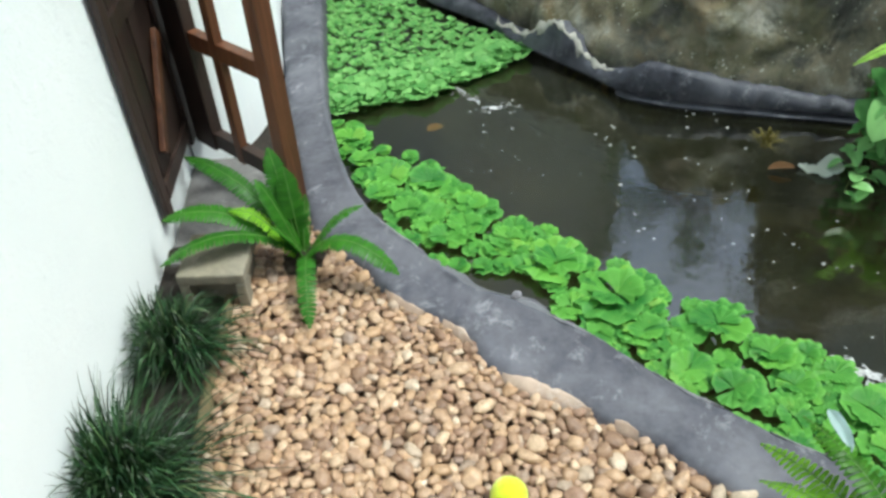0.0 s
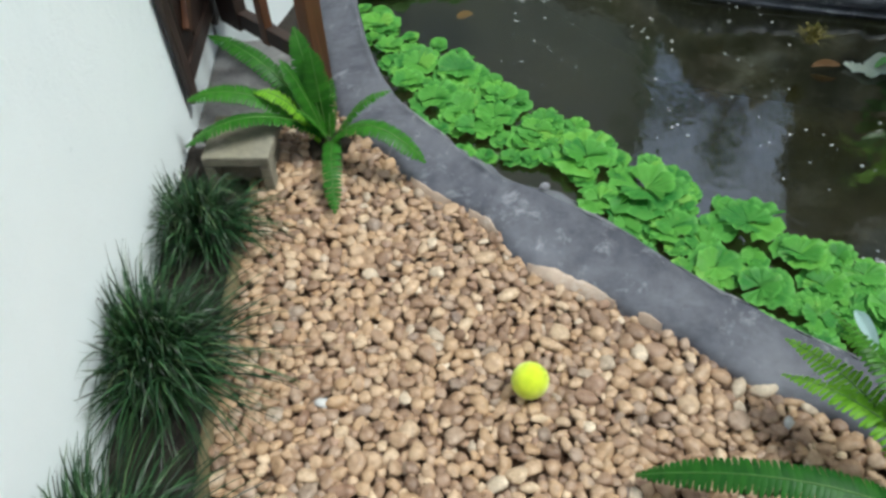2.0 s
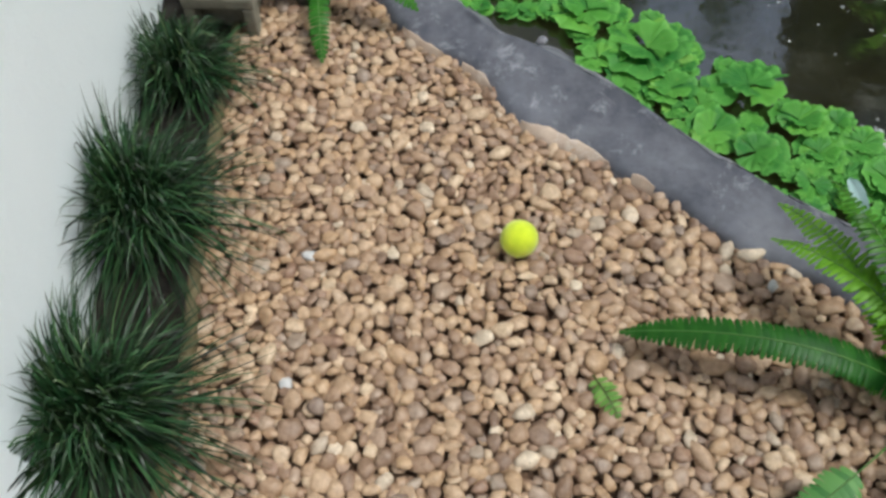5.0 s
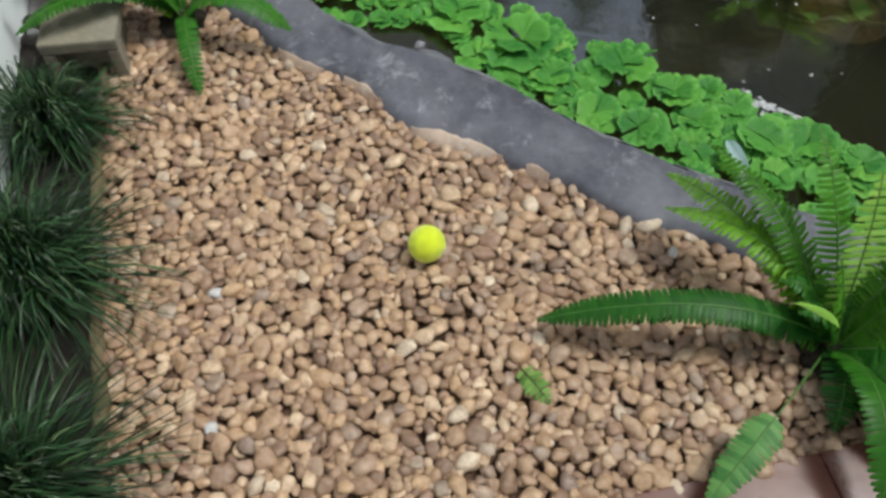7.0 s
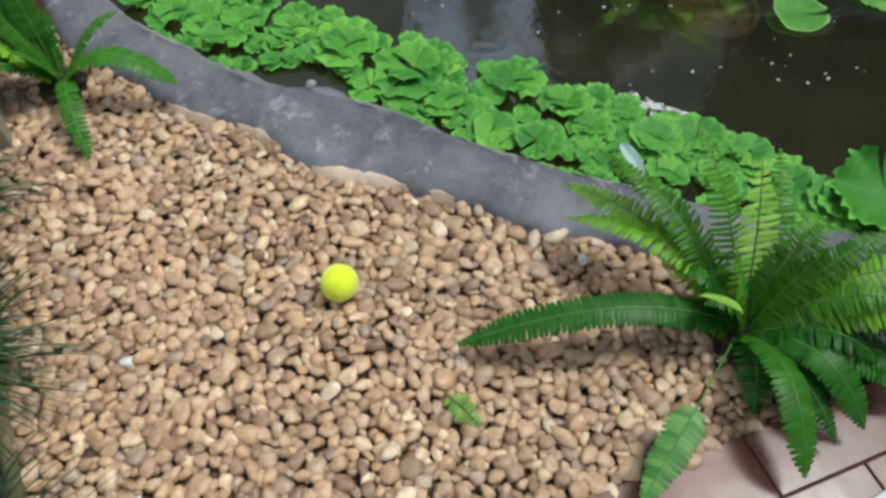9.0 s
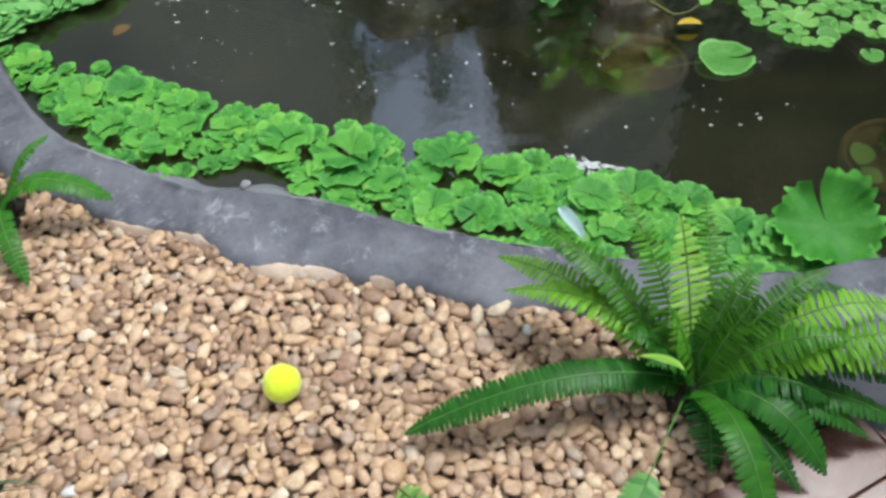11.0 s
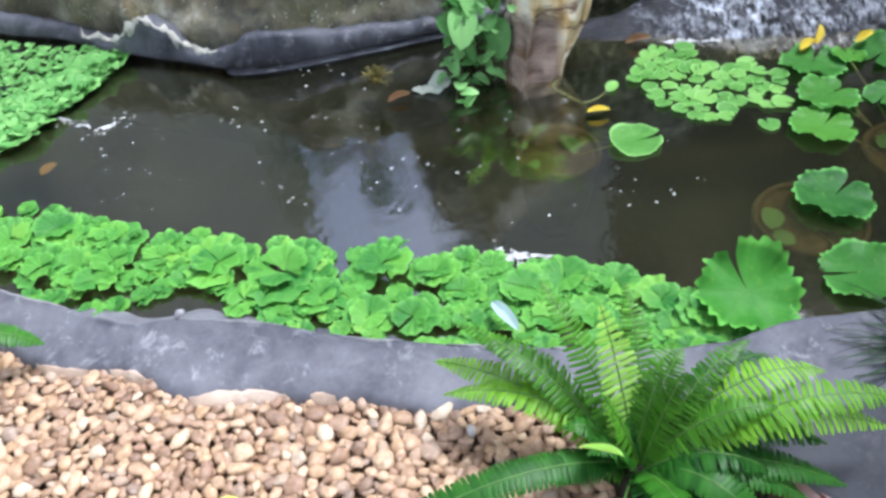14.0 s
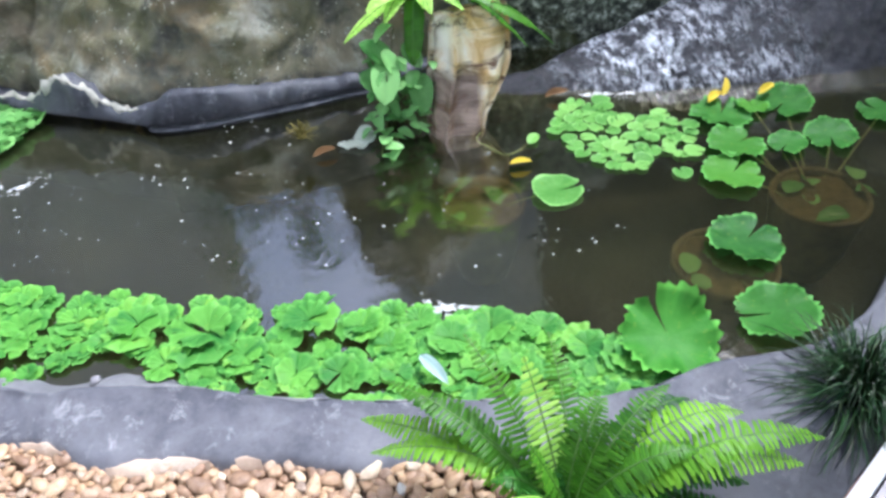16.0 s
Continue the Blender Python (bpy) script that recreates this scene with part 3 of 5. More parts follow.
def rim_shelf():
    """A lower concrete step on the water side of the rim, just clear of the surface."""
    inn, out = line(RIM_IN, 520), line(RIM_OUT, 520)
    ks = [k for k in range(520) if -0.36 <= inn[k][0] <= 0.34 and inn[k][1] < 0.9]
    verts = []
    for q, k in enumerate(ks):
        n = (inn[k] - out[k]) / np.linalg.norm(inn[k] - out[k])
        f = math.sin(math.pi * q / (len(ks) - 1)) ** 0.7
        wide = (0.105 + 0.018 * turb((inn[k][0], inn[k][1], 5), 6, 3)) * f + 0.004
        for s, z in ((-0.02, -0.050), (wide * 0.3, -0.054), (wide * 0.75, -0.060), (wide - 0.006, -0.066), (wide, -0.078), (wide + 0.004, -0.40)):
            p = inn[k] + n * s
            verts.append((p[0], p[1], z + 0.003 * turb((p[0], p[1], 2), 12, 3)))
    ob = part("rim_shelf", raw("rim_shelf", verts, grid_faces(len(ks), 6)), M_SHELF)
    return tagged(ob, "low grey concrete step inside the rim, level with the water", "ledge", kind="structure")


rim_shelf()
chipped_edge()
ground_sheet()
pond_basin()
pond_water()
pond_rim()
mortar_lip()


def wall_height(x):
    """The rock wall is low at left and middle, higher at right; its unseen top shapes the pond's reflections."""
    lo = 1 / (1 + math.exp(-(x - 0.42) * 40)) * (1 / (1 + math.exp((x - 0.93) * 40)))
    left = 1 / (1 + math.exp((x - 0.42) * 40))
    far = 1 / (1 + math.exp(-(x - 1.55) * 9))
    return 1.15 - 0.78 * lo - 0.85 * left - 0.42 * far + 0.09 * turb((x, 0, 4), 5, 4)


def rock_wall():
    n, rows = 300, 56
    base = line(BACK, n)
    tang = np.gradient(base, axis=0)
    tang /= np.linalg.norm(tang, axis=1)[:, None]
    verts = []
    for r in range(rows):
        for k in range(n):
            x, y = base[k]
            nx, ny = tang[k][1], -tang[k][0]
            h = wall_height(x)
            if r < rows - 6:
                f = r / (rows - 7)
                z, back = -0.42 + (h + 0.42) * f, 0.0
            else:
                f, back = 1.0, 0.05 * (r - rows + 7)
                z = h - (0.9 if r == rows - 1 else 0.0) * 1.0
            q = (x, y, z)
            d = 0.060 * turb(q, 3.0, 5) + 0.018 * turb(q, 14, 4)
            d *= min(1.0, max(0.25, 0.25 + (z + 0.02) * 4))
            cells = noise.voronoi((Vector(q) * Vector((3.4, 3.4, 2.2))))[0]
            d += 0.050 * (min(cells[1] - cells[0], 0.45) - 0.25) - 0.035
            d -= 0.05 * math.exp(-((x + 0.035 - 0.03 * z) / 0.010) ** 2)
            lean = 0.10 * max(0.0, z) + max(0.0, z - 0.02) * (0.22 / (1 + math.exp((x - 1.15) * 16)) + 0.18 / (1 + math.exp((x - 0.36) * 16)))
            verts.append((x + nx * (d - lean - back), y + ny * (d - lean - back), z + 0.02 * turb((x, z, 7), 9, 3)))
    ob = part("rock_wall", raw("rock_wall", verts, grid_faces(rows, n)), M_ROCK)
    return tagged(ob, "mossy brown artificial rock wall behind the pond", "rock wall", kind="structure")


CREST_X = (-0.50, -0.05, -0.014, 0.03, 0.087, 0.15, 0.20, 0.25, 0.295, 0.39, 0.50, 0.60, 0.90, 1.30)
CREST_Z = (0.02, -0.028, -0.012, 0.035, 0.085, 0.055, -0.012, -0.022, 0.004, 0.052, 0.045, 0.030, -0.008, -0.018)


def rock_ledge():
    """A dark concrete skirt at the foot of the rock wall, with an uneven crest and a thin lip above the water."""
    n = 180
    base = line([(-0.62, 2.60), (-0.42, 2.28), (-0.20, 2.085), (-0.04, 1.885), (0.10, 1.745), (0.216, 1.635), (0.352, 1.505), (0.60, 1.440), (0.968, 1.385), (1.35, 1.34)], n)
    tang = np.gradient(base, axis=0)
    tang /= np.linalg.norm(tang, axis=1)[:, None]
    verts = []
    for k in range(n):
        x, y = base[k]
        nx, ny = tang[k][1], -tang[k][0]
        top = float(np.interp(x, CREST_X, CREST_Z)) + 0.008 * turb((x, 0, 5), 24, 3)
        if x > 0.30:
            low = ((0.0, -0.40), (0.0, -0.066), (0.010, -0.063), (0.011, -0.0595), (-0.030, -0.058), (-0.030, -0.046), (0.002, -0.043))
        else:
            low = ((-0.045, -0.40), (-0.045, -0.070), (-0.040, -0.058), (-0.020, -0.056), (-0.004, -0.054), (0.001, -0.050), (0.002, -0.040))
        rise = top + 0.036
        for s, z in low + ((-0.004, -0.036 + rise * 0.45), (-0.010, -0.036 + rise * 0.9), (-0.018, top), (-0.034, top + 0.004), (-0.16, top - 0.05)):
            q = (x, y, z)
            d = 0.020 * turb(q, 8, 4) + 0.016 * turb(q, 30, 4) if z > -0.034 else 0.003 * turb((x, y, 0), 12, 3)
            verts.append((x + nx * (s + d), y + ny * (s + d), z + (0.008 * turb((x, z, 1), 12, 3) if z > -0.034 else 0.0)))
    crust, cf = [], []
    for lo, hi in ((38, 66),):
        first = len(crust)
        for k in range(lo * 3 // 2, hi * 3 // 2):
            r9, r10 = Vector(verts[k * 12 + 9]), Vector(verts[k * 12 + 8])
            w = 0.001 + 0.085 * max(0.0, turb((r9.x, r9.y, 4), 26, 5) + 0.10)
            e = min(1.0, (k - lo * 1.5) / 4, (hi * 1.5 - 1 - k) / 4)
            up = Vector((0, 0, w * max(e, 0.05)))
            for q in (r9 + Vector((0.004, 0.010, 0.002 + 0.6 * w)), r9 + Vector((-0.002, -0.005, 0.004)), r9 - up + Vector((-0.002, -0.007, 0.0)), r9 - up * 1.1 + Vector((0.002, 0.010, -0.003))):
                crust.append(tuple(q + Vector((0.002, 0.002, 0.002)) * turb(q, 60, 2)))
        cf += [tuple(first + i for i in g) for g in grid_faces((len(crust) - first) // 4, 4)]
    tagged(part("mineral_crust", raw("mineral_crust", crust, cf), M_CRUST), "whitish mineral crust on the crest of the ledge", "crust", kind="structure")
    ob = part("rock_ledge", raw("rock_ledge", verts, grid_faces(n, 12)), M_LEDGE)
    return tagged(ob, "dark wet concrete skirt along the foot of the rock wall", "ledge", kind="structure")


def waterfall_slab():
    low = line([(1.30, 1.10, -0.16), (1.42, 1.05, -0.13), (1.58, 0.98, -0.12), (1.80, 0.82, -0.12), (2.2, 0.68, -0.12), (2.7, 0.50, -0.12)], 150)
    high = line([(1.40, 1.22, -0.06), (1.53, 1.19, -0.05), (1.64, 1.18, -0.015), (1.82, 1.14, 0.035), (2.0, 1.10, 0.095), (2.17, 1.07, 0.165), (2.5, 0.97, 0.21), (2.9, 0.8, 0.22)], 150)
    verts = []
    rows = 50
    for r in range(rows):
        f = r / (rows - 1)
        for k in range(150):
            p = low[k] * (1 - f) + high[k] * f
            bow = 0.05 * math.sin(math.pi * f)
            d = 0.018 * turb(p, 5, 5) + 0.008 * turb(p, 22, 4) + bow * 0.7
            verts.append((p[0] - d * 0.3, p[1] - d * 0.5, p[2] + d * 0.8))
    for k in range(150):
        verts.append(tuple(high[k] + np.array((0.1, 0.25, -0.45))))
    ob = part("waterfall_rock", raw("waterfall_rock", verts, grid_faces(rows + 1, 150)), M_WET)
    return tagged(ob, "black wet sloping rock with water running over it", "waterfall rock")


def lichen_boulder():
    bm = bmesh.new()
    bmesh.ops.create_icosphere(bm, subdivisions=5, radius=1.0)
    for v in bm.verts:
        q = v.co.copy()
        v.co = Vector((q.x * 0.46, q.y * 0.15, q.z * 0.40)) * (1 + 0.22 * turb(q, 1.6, 5) + 0.05 * turb(q, 7, 4))
    ob = part("lichen_boulder", smooth(bm), M_LICHEN)
    ob.matrix_world = pose(1.84, 1.36, 0.17, 0, 0, -22)
    return tagged(ob, "grey rock blotched with pale green lichen", "rock")


rock_wall()
rock_ledge()
waterfall_slab()
lichen_boulder()

# ---- house side: wall, terrace, threshold ----
WALL_A, WALL_B = Vector((-0.862, 0.60, 0)), Vector((-0.672, -0.36, 0))
WALL_U = (WALL_A - WALL_B).normalized()
WALL_N = Vector((WALL_U.y, -WALL_U.x, 0))


def white_wall():
    bm = bmesh.new()
    a, b = WALL_B - WALL_U * 1.7, WALL_A + WALL_U * 2.4
    c = (a + b) / 2 - WALL_N * 0.08
    ang = math.degrees(math.atan2(WALL_U.y, WALL_U.x))
    box(bm, pose(c.x, c.y, 1.15, 0, 0, ang), ((b - a).length, 0.16, 2.7), 0.01)
    ob = part("wall_west", bm, M_PLASTER)
    return tagged(ob, "bright white plastered garden wall with small specks", "wall", kind="structure")


def unseen_walls():
    # Unseen walls added so that the pond reflects their tones instead of sky.
    bm = bmesh.new()
    box(bm, pose(-2.06, 4.3, 2.1), (5.64, 0.2, 4.3), 0.01)
    tagged(part("wall_far", box(bmesh.new(), pose(3.56, 2.5, 2.12), (2.28, 0.2, 4.44), 0.01), M_DARK_WALL), "unseen dark brown wall added to darken the pond's reflections", "wall", kind="structure")
    tagged(part("wall_northeast", box(bmesh.new(), pose(1.92, 2.5, 2.12), (1.0, 0.2, 4.44), 0.01), M_DULL_WALL), "unseen dull grey wall added for the pond's reflections", "wall", kind="structure")
    tagged(part("wall_east", box(bmesh.new(), pose(4.6, 0.85, 2.05), (0.2, 3.08, 4.3), 0.01), M_DARK_WALL), "unseen dark brown wall added to darken the pond's reflections", "wall", kind="structure")
    tagged(part("wall_north", bm, M_GREY_WALL), "unseen grey wall added beyond the rocks for the pond's reflections", "wall", kind="structure")
    # Unseen wall added behind the viewpoint to hold back light from the south.
    bm = bmesh.new()
    box(bm, pose(1.2, -2.3, 1.3), (4.6, 0.15, 2.6), 0.01)
    tagged(part("wall_south", bm, M_PLASTER), "unseen plain white wall added behind the viewpoint", "wall", kind="structure")
    # Unseen wall added behind the sill to shade the rim.
    a, b = Vector((0.93, -0.695, 0)), Vector((3.3, -0.06, 0))
    c, d = (a + b) / 2, b - a
    bm = box(bmesh.new(), pose(c.x, c.y, 1.28, 0, 0, math.degrees(math.atan2(d.y, d.x))), (d.length, 0.10, 2.66), 0.006)
    tagged(part("wall_southeast", bm, M_PLASTER), "unseen plain white wall added behind the door sill", "wall", kind="structure")


white_wall()


def pilaster():
    """The house corner that stands out from the garden wall."""
    ang = math.degrees(math.atan2(WALL_U.y, WALL_U.x))
    m = Matrix.Translation((-0.615, -0.552, 0.0)) @ pose(0, 0, 0, 0, 0, ang)
    bm = box(bmesh.new(), m @ pose(-0.60, 0.10, 1.15), (1.2, 0.20, 2.7), 0.008)
    tagged(part("wall_corner", bm, M_PLASTER), "rough white plastered corner standing out from the wall", "wall", kind="structure")


pilaster()


def rear_wall():
    """The white wall beyond the gate, close along the outer side of the rim."""
    run = line([(-0.93, 0.98), (-0.835, 1.08), (-0.80, 1.25), (-0.805, 1.45), (-0.855, 1.65), (-0.915, 1.85), (-1.05, 2.35), (-1.24, 2.95)], 60)
    tang = np.gradient(run, axis=0)
    tang /= np.linalg.norm(tang, axis=1)[:, None]
    verts = []
    for (x, y), (tx, ty) in zip(run, tang):
        for s, z in ((0, -0.2), (0, 2.35), (0.01, 2.4), (0.15, 2.4), (0.15, -0.2)):
            verts.append((x - ty * s, y + tx * s, z))
    ob = part("wall_northwest", raw("wall_northwest", verts, grid_faces(60, 5), False), M_PLASTER)
    return tagged(ob, "white plastered wall beyond the timber gate", "wall", kind="structure")


rear_wall()
bm = box(bmesh.new(), pose(-0.745, 0.80, -0.030, 0, 0, 12), (0.30, 0.46, 0.06), 0.008)
tagged(part("paving_slab", bm, M_SLAB), "dark grey concrete slab under the gate", "paving", kind="structure")
unseen_walls()
TERRACE = Matrix.Translation((0.308, -0.470, 0.0)) @ pose(0, 0, 0, 0, 0, 10.2)


def terrace():
    bm = bmesh.new()
    box(bm, TERRACE @ pose(0.55, -0.93, -0.045), (3.3, 1.84, 0.09), 0.008)
    ob = part("terrace_floor", bm, M_GROUT)
    return tagged(ob, "terrace of glossy red-brown terracotta tiles", "floor", kind="structure")


terrace_floor = terrace()


def threshold():
    """A white coated door sill with grey grooves, lying on the terrace edge."""
    ob = new("door_sill")
    a, b = Vector((0.60, -0.588, 0)), Vector((1.75, -0.255, 0))
    d = (b - a)
    ang = math.degrees(math.atan2(d.y, d.x))
    c = (a + b) / 2
    ob.matrix_world = pose(c.x, c.y, 0, 0, 0, ang)
    for name, y, w, h, mat in (("front_strip", -0.014, 0.028, 0.050, M_WHITE_METAL), ("groove", -0.046, 0.034, 0.030, M_GREY_METAL),
                               ("middle_rib", -0.068, 0.009, 0.044, M_WHITE_METAL), ("groove", -0.095, 0.044, 0.030, M_GREY_METAL), ("rear_strip", -0.130, 0.024, 0.050, M_WHITE_METAL)):
        part(name, box(bmesh.new(), pose(0, y, h / 2 - 0.004), (d.length, w, h + 0.008), 0.003), mat, ob)
    return tagged(ob, "white metal sliding-door sill with grey grooves on the terrace", "door sill")


threshold()


def slate_step():
    """A low dark slab added between the rim and the door sill to darken the floor there."""
    edge = [(0.79, -0.262), (0.84, -0.33), (0.88, -0.41), (0.925, -0.490), (1.30, -0.382), (1.75, -0.258), (2.1, -0.16), (1.75, -0.16), (1.30, -0.30), (1.05, -0.27)]
    verts = [(x, y, z) for z in (-0.03, 0.008, 0.013) for x, y in edge]
    verts[20:] = [(x * 0.97 + 1.25 * 0.03, y * 0.97 - 0.30 * 0.03, z) for x, y, z in verts[20:]]
    faces = grid_faces(3, 10, True) + [tuple(range(20, 30))]
    ob = part("slate_step", raw("slate_step", verts, faces, False), M_DARK_SLAB)
    return tagged(ob, "low dark grey slab added between the rim and the door sill", "step", kind="structure")


slate_step()


def planting_bed():
    """Soil strip between the wall and the gravel, and its mossy kerb."""
    edge = line([(-0.655, 0.60), (-0.640, 0.45), (-0.600, 0.17), (-0.530, -0.17), (-0.490, -0.34), (-0.455, -0.60)], 90)
    verts = []
    for k in range(90):
        x, y = edge[k]
        u = (y - WALL_B.y) / (WALL_A.y - WALL_B.y)
        wx = WALL_B.x + (WALL_A.x - WALL_B.x) * u - 0.02
        for f in np.linspace(0, 1, 14):
            px, py = wx * (1 - f) + (x - 0.015) * f, y
            verts.append((px, py, 0.004 + 0.018 * turb((px, py, 0), 16, 4)))
    tagged(part("planting_bed", raw("planting_bed", verts, grid_faces(90, 14)), M_SOIL), "dark soil strip along the white wall", "flower bed", kind="structure")
    verts = []
    for k in range(90):
        x, y = edge[k]
        for s, z in ((-0.026, -0.05), (-0.026, 0.008), (-0.020, 0.015), (-0.010, 0.016), (-0.002, 0.010), (0.0, -0.05)):
            j = 0.005 * turb((x + s, y, z), 22, 4)
            verts.append((x + s + j, y, z + j))
    tagged(part("kerb", raw("kerb", verts, grid_faces(90, 6)), M_CURB), "low mossy ochre kerb beside the gravel", "kerb", kind="structure")


planting_bed()


def concrete_block():
    ob = new("concrete_block")
    ob.matrix_world = pose(-0.676, 0.466, 0.0, 0, 0, 6)
    part("body", box(bmesh.new(), pose(0, 0.025, 0.03), (0.120, 0.11, 0.085), 0.006), M_BLOCK, ob)
    part("cap", box(bmesh.new(), pose(0, 0.010, 0.087), (0.150, 0.15, 0.028), 0.006), M_BLOCK, ob, "pale flat concrete cap")
    part("foot", box(bmesh.new(), pose(-0.062, -0.045, 0.032), (0.024, 0.04, 0.080), 0.005), M_BLOCK, ob)
    part("foot", box(bmesh.new(), pose(0.062, -0.045, 0.032), (0.024, 0.04, 0.080), 0.005), M_BLOCK, ob)
    return tagged(ob, "weathered pale concrete block with a shaded recess", "concrete block")


concrete_block()


def timber_gate():
    """A timber gate leaf from the wall to a square post."""
    ob = new("timber_gate")
    a, b = Vector((-0.888, 0.985, 0)), Vector((-0.574, 0.762, 0))
    d = (b - a).normalized()
    ang = math.degrees(math.atan2(d.y, d.x))
    ob.matrix_world = pose(a.x, a.y, 0, 0, 0, ang)
    L = (b - a).length
    part("gate_post", box(bmesh.new(), pose(L, 0, 0.62), (0.044, 0.044, 1.36), 0.004), M_WOOD, ob, "red-brown square timber post")
    part("stile", box(bmesh.new(), pose(0.036, 0, 0.66), (0.090, 0.035, 1.16), 0.003), M_WOOD_DARK, ob)
    part("slat", box(bmesh.new(), pose(0.185, 0, 0.66), (0.030, 0.024, 1.16), 0.003), M_WOOD, ob)
    for z in (0.11, 0.40, 0.80, 1.18):
        part("rail", box(bmesh.new(), pose(L / 2, 0.004, z), (L - 0.04, 0.030, 0.045), 0.003), M_WOOD_DARK if z < 0.2 else M_WOOD, ob)
    return tagged(ob, "dark red-brown timber gate with open slats beside the wall", "gate")


def timber_screen():
    """A dark framed timber panel standing flat against the white wall."""
    ob = new("timber_screen")
    ang = math.degrees(math.atan2(WALL_U.y, WALL_U.x))
    ob.matrix_world = Matrix.Translation(WALL_A + WALL_N * 0.022) @ pose(0, 0, 0, 0, 0, ang)
    W = 0.400
    for x, w in ((0.118, 0.080), (0.264, 0.180)):
        part("board", box(bmesh.new(), pose(x, 0.010, 0.70), (w, 0.010, 1.20), 0.002), M_WOOD_DARK, ob)
    for x, w in ((0.021, 0.042), (W - 0.024, 0.048)):
        part("stile", box(bmesh.new(), pose(x, 0.004, 0.71), (w, 0.016, 1.26), 0.003), M_WOOD_DARK, ob)
    for z in (0.14, 0.56, 1.04):
        part("rail", box(bmesh.new(), pose(W / 2, 0.002, z), (W - 0.09, 0.012, 0.045), 0.003), M_WOOD_DARK, ob)
    for z, tilt in ((0.33, -48), (0.80, 48)):
        part("brace", box(bmesh.new(), pose(W / 2, -0.006, z) @ pose(0, 0, 0, 0, tilt, 0), (0.30, 0.014, 0.034), 0.003), M_WOOD, ob, "red-brown diagonal brace")
    for z in (0.36, 0.92):
        part("hinge", box(bmesh.new(), pose(W + 0.006, -0.006, z), (0.016, 0.03, 0.06), 0.003), M_GREY_METAL, ob, "small dark metal hinge")
    return tagged(ob, "dark framed timber panel standing against the white wall", "wood panel")


timber_gate()
timber_screen()


# ---- plants ----
def arc(root, tip, rise, n):
    """A bowed line from root to tip, rise metres above the straight way between them."""
    a, b = np.array(root, float), np.array(tip, float)
    top = (a + b) / 2 + np.array((0, 0, rise))
    top = top * 0.6 + (a + (b - a) * 0.4 + np.array((0, 0, rise * 1.1))) * 0.4
    u = np.linspace(0, 1, n)[:, None]
    return a * (1 - u) ** 2 + 2 * top * u * (1 - u) + b * u * u


def tube(points, r0, r1, sides=5):
    verts = []
    for k, p in enumerate(points):
        t = points[min(k + 1, len(points) - 1)] - points[max(k - 1, 0)]
        t = Vector(t).normalized()
        s = t.cross(Vector((0.31, 0.2, 0.93))).normalized()
        u = s.cross(t)
        r = r0 + (r1 - r0) * k / (len(points) - 1)
        for q in range(sides):
            w = 2 * math.pi * q / sides
            verts.append(tuple(Vector(p) + s * (r * math.cos(w)) + u * (r * math.sin(w))))
    return verts, grid_faces(len(points), sides, True)


def frond(root, tip, rise, wide, pairs, seed, broad=1.0, bare=0.10, ruffle=0.15, blunt=1.8, droop=0.30, lead=0.20):
    """A fern frond: pinnae in pairs along a bowed rachis. Returns rachis and blade meshes."""
    rng = random.Random(seed)
    pts = arc(root, tip, rise, 40)
    seg = np.r_[0, np.cumsum(np.linalg.norm(np.diff(pts, axis=0), axis=1))]
    total = seg[-1]
    gap = total * (1 - bare) / pairs
    verts, faces = [], []
    spin = rng.uniform(-0.25, 0.25)
    jit = 0.035 if broad > 0.95 else 0.10
    ruffle = 0.05 if broad > 0.95 else ruffle
    for k in range(pairs):
        f = bare + (1 - bare) * (k + 0.5) / pairs
        at = np.array([np.interp(f * total, seg, pts[:, i]) for i in range(3)])
        at2 = np.array([np.interp(min(total, f * total + 0.01), seg, pts[:, i]) for i in range(3)])
        at1 = np.array([np.interp(max(0, f * total - 0.01), seg, pts[:, i]) for i in range(3)])
        t = Vector(at2 - at1).normalized()
        side = t.cross(Vector((0, 0, 1)))
        if side.length < 0.2:
            side = t.cross(Vector((0.2, 1, 0)))
        side.normalize()
        up = side.cross(t).normalized()
        side, up = (side * math.cos(spin) + up * math.sin(spin)), (up * math.cos(spin) - side * math.sin(spin))
        shape = min(1.0, (f - bare) / (1 - bare) * 5 + 0.45) * (1 - max(0.0, (f - 0.45) / 0.55) ** blunt) + 0.06
        for sg in (-1, 1):
            ln = wide * shape * rng.uniform(0.93, 1.06)
            w = gap * 0.48 * broad
            d = (side * sg + t * (lead + jit * rng.uniform(-1, 1)) + up * (0.12 + 1.3 * jit * rng.uniform(-1, 1))).normalized()
            acr = (t - d * t.dot(d)).normalized()
            nrm = d.cross(acr)
            if nrm.z < 0:
                nrm = -nrm
            first = len(verts)
            base = Vector(at)
            tw = rng.uniform(-ruffle, ruffle)
            for u, ww in ((0.0, 1.08), (0.40, 1.0), (0.75, 0.86), (0.95, 0.55)):
                c = base + d * (ln * u) - nrm * (ln * droop * u * u)
                for e in (-1, 0, 1):
                    verts.append(tuple(c + acr * (w * ww * e) + nrm * (w * (tw * e - 0.16 * abs(e)))))
            verts.append(tuple(base + d * ln - nrm * (ln * droop * 1.13) + acr * (w * 0.2)))
            for r in range(3):
                for c in range(2):
                    i = first + r * 3 + c
                    faces.append((i, i + 1, i + 4, i + 3))
            faces += [(first + 9, first + 10, first + 12), (first + 10, first + 11, first + 12)]
    rv, rf = tube(pts[::3], 0.0022, 0.0008, 5)
    return raw("rachis", rv, rf), raw("blade", verts, faces)


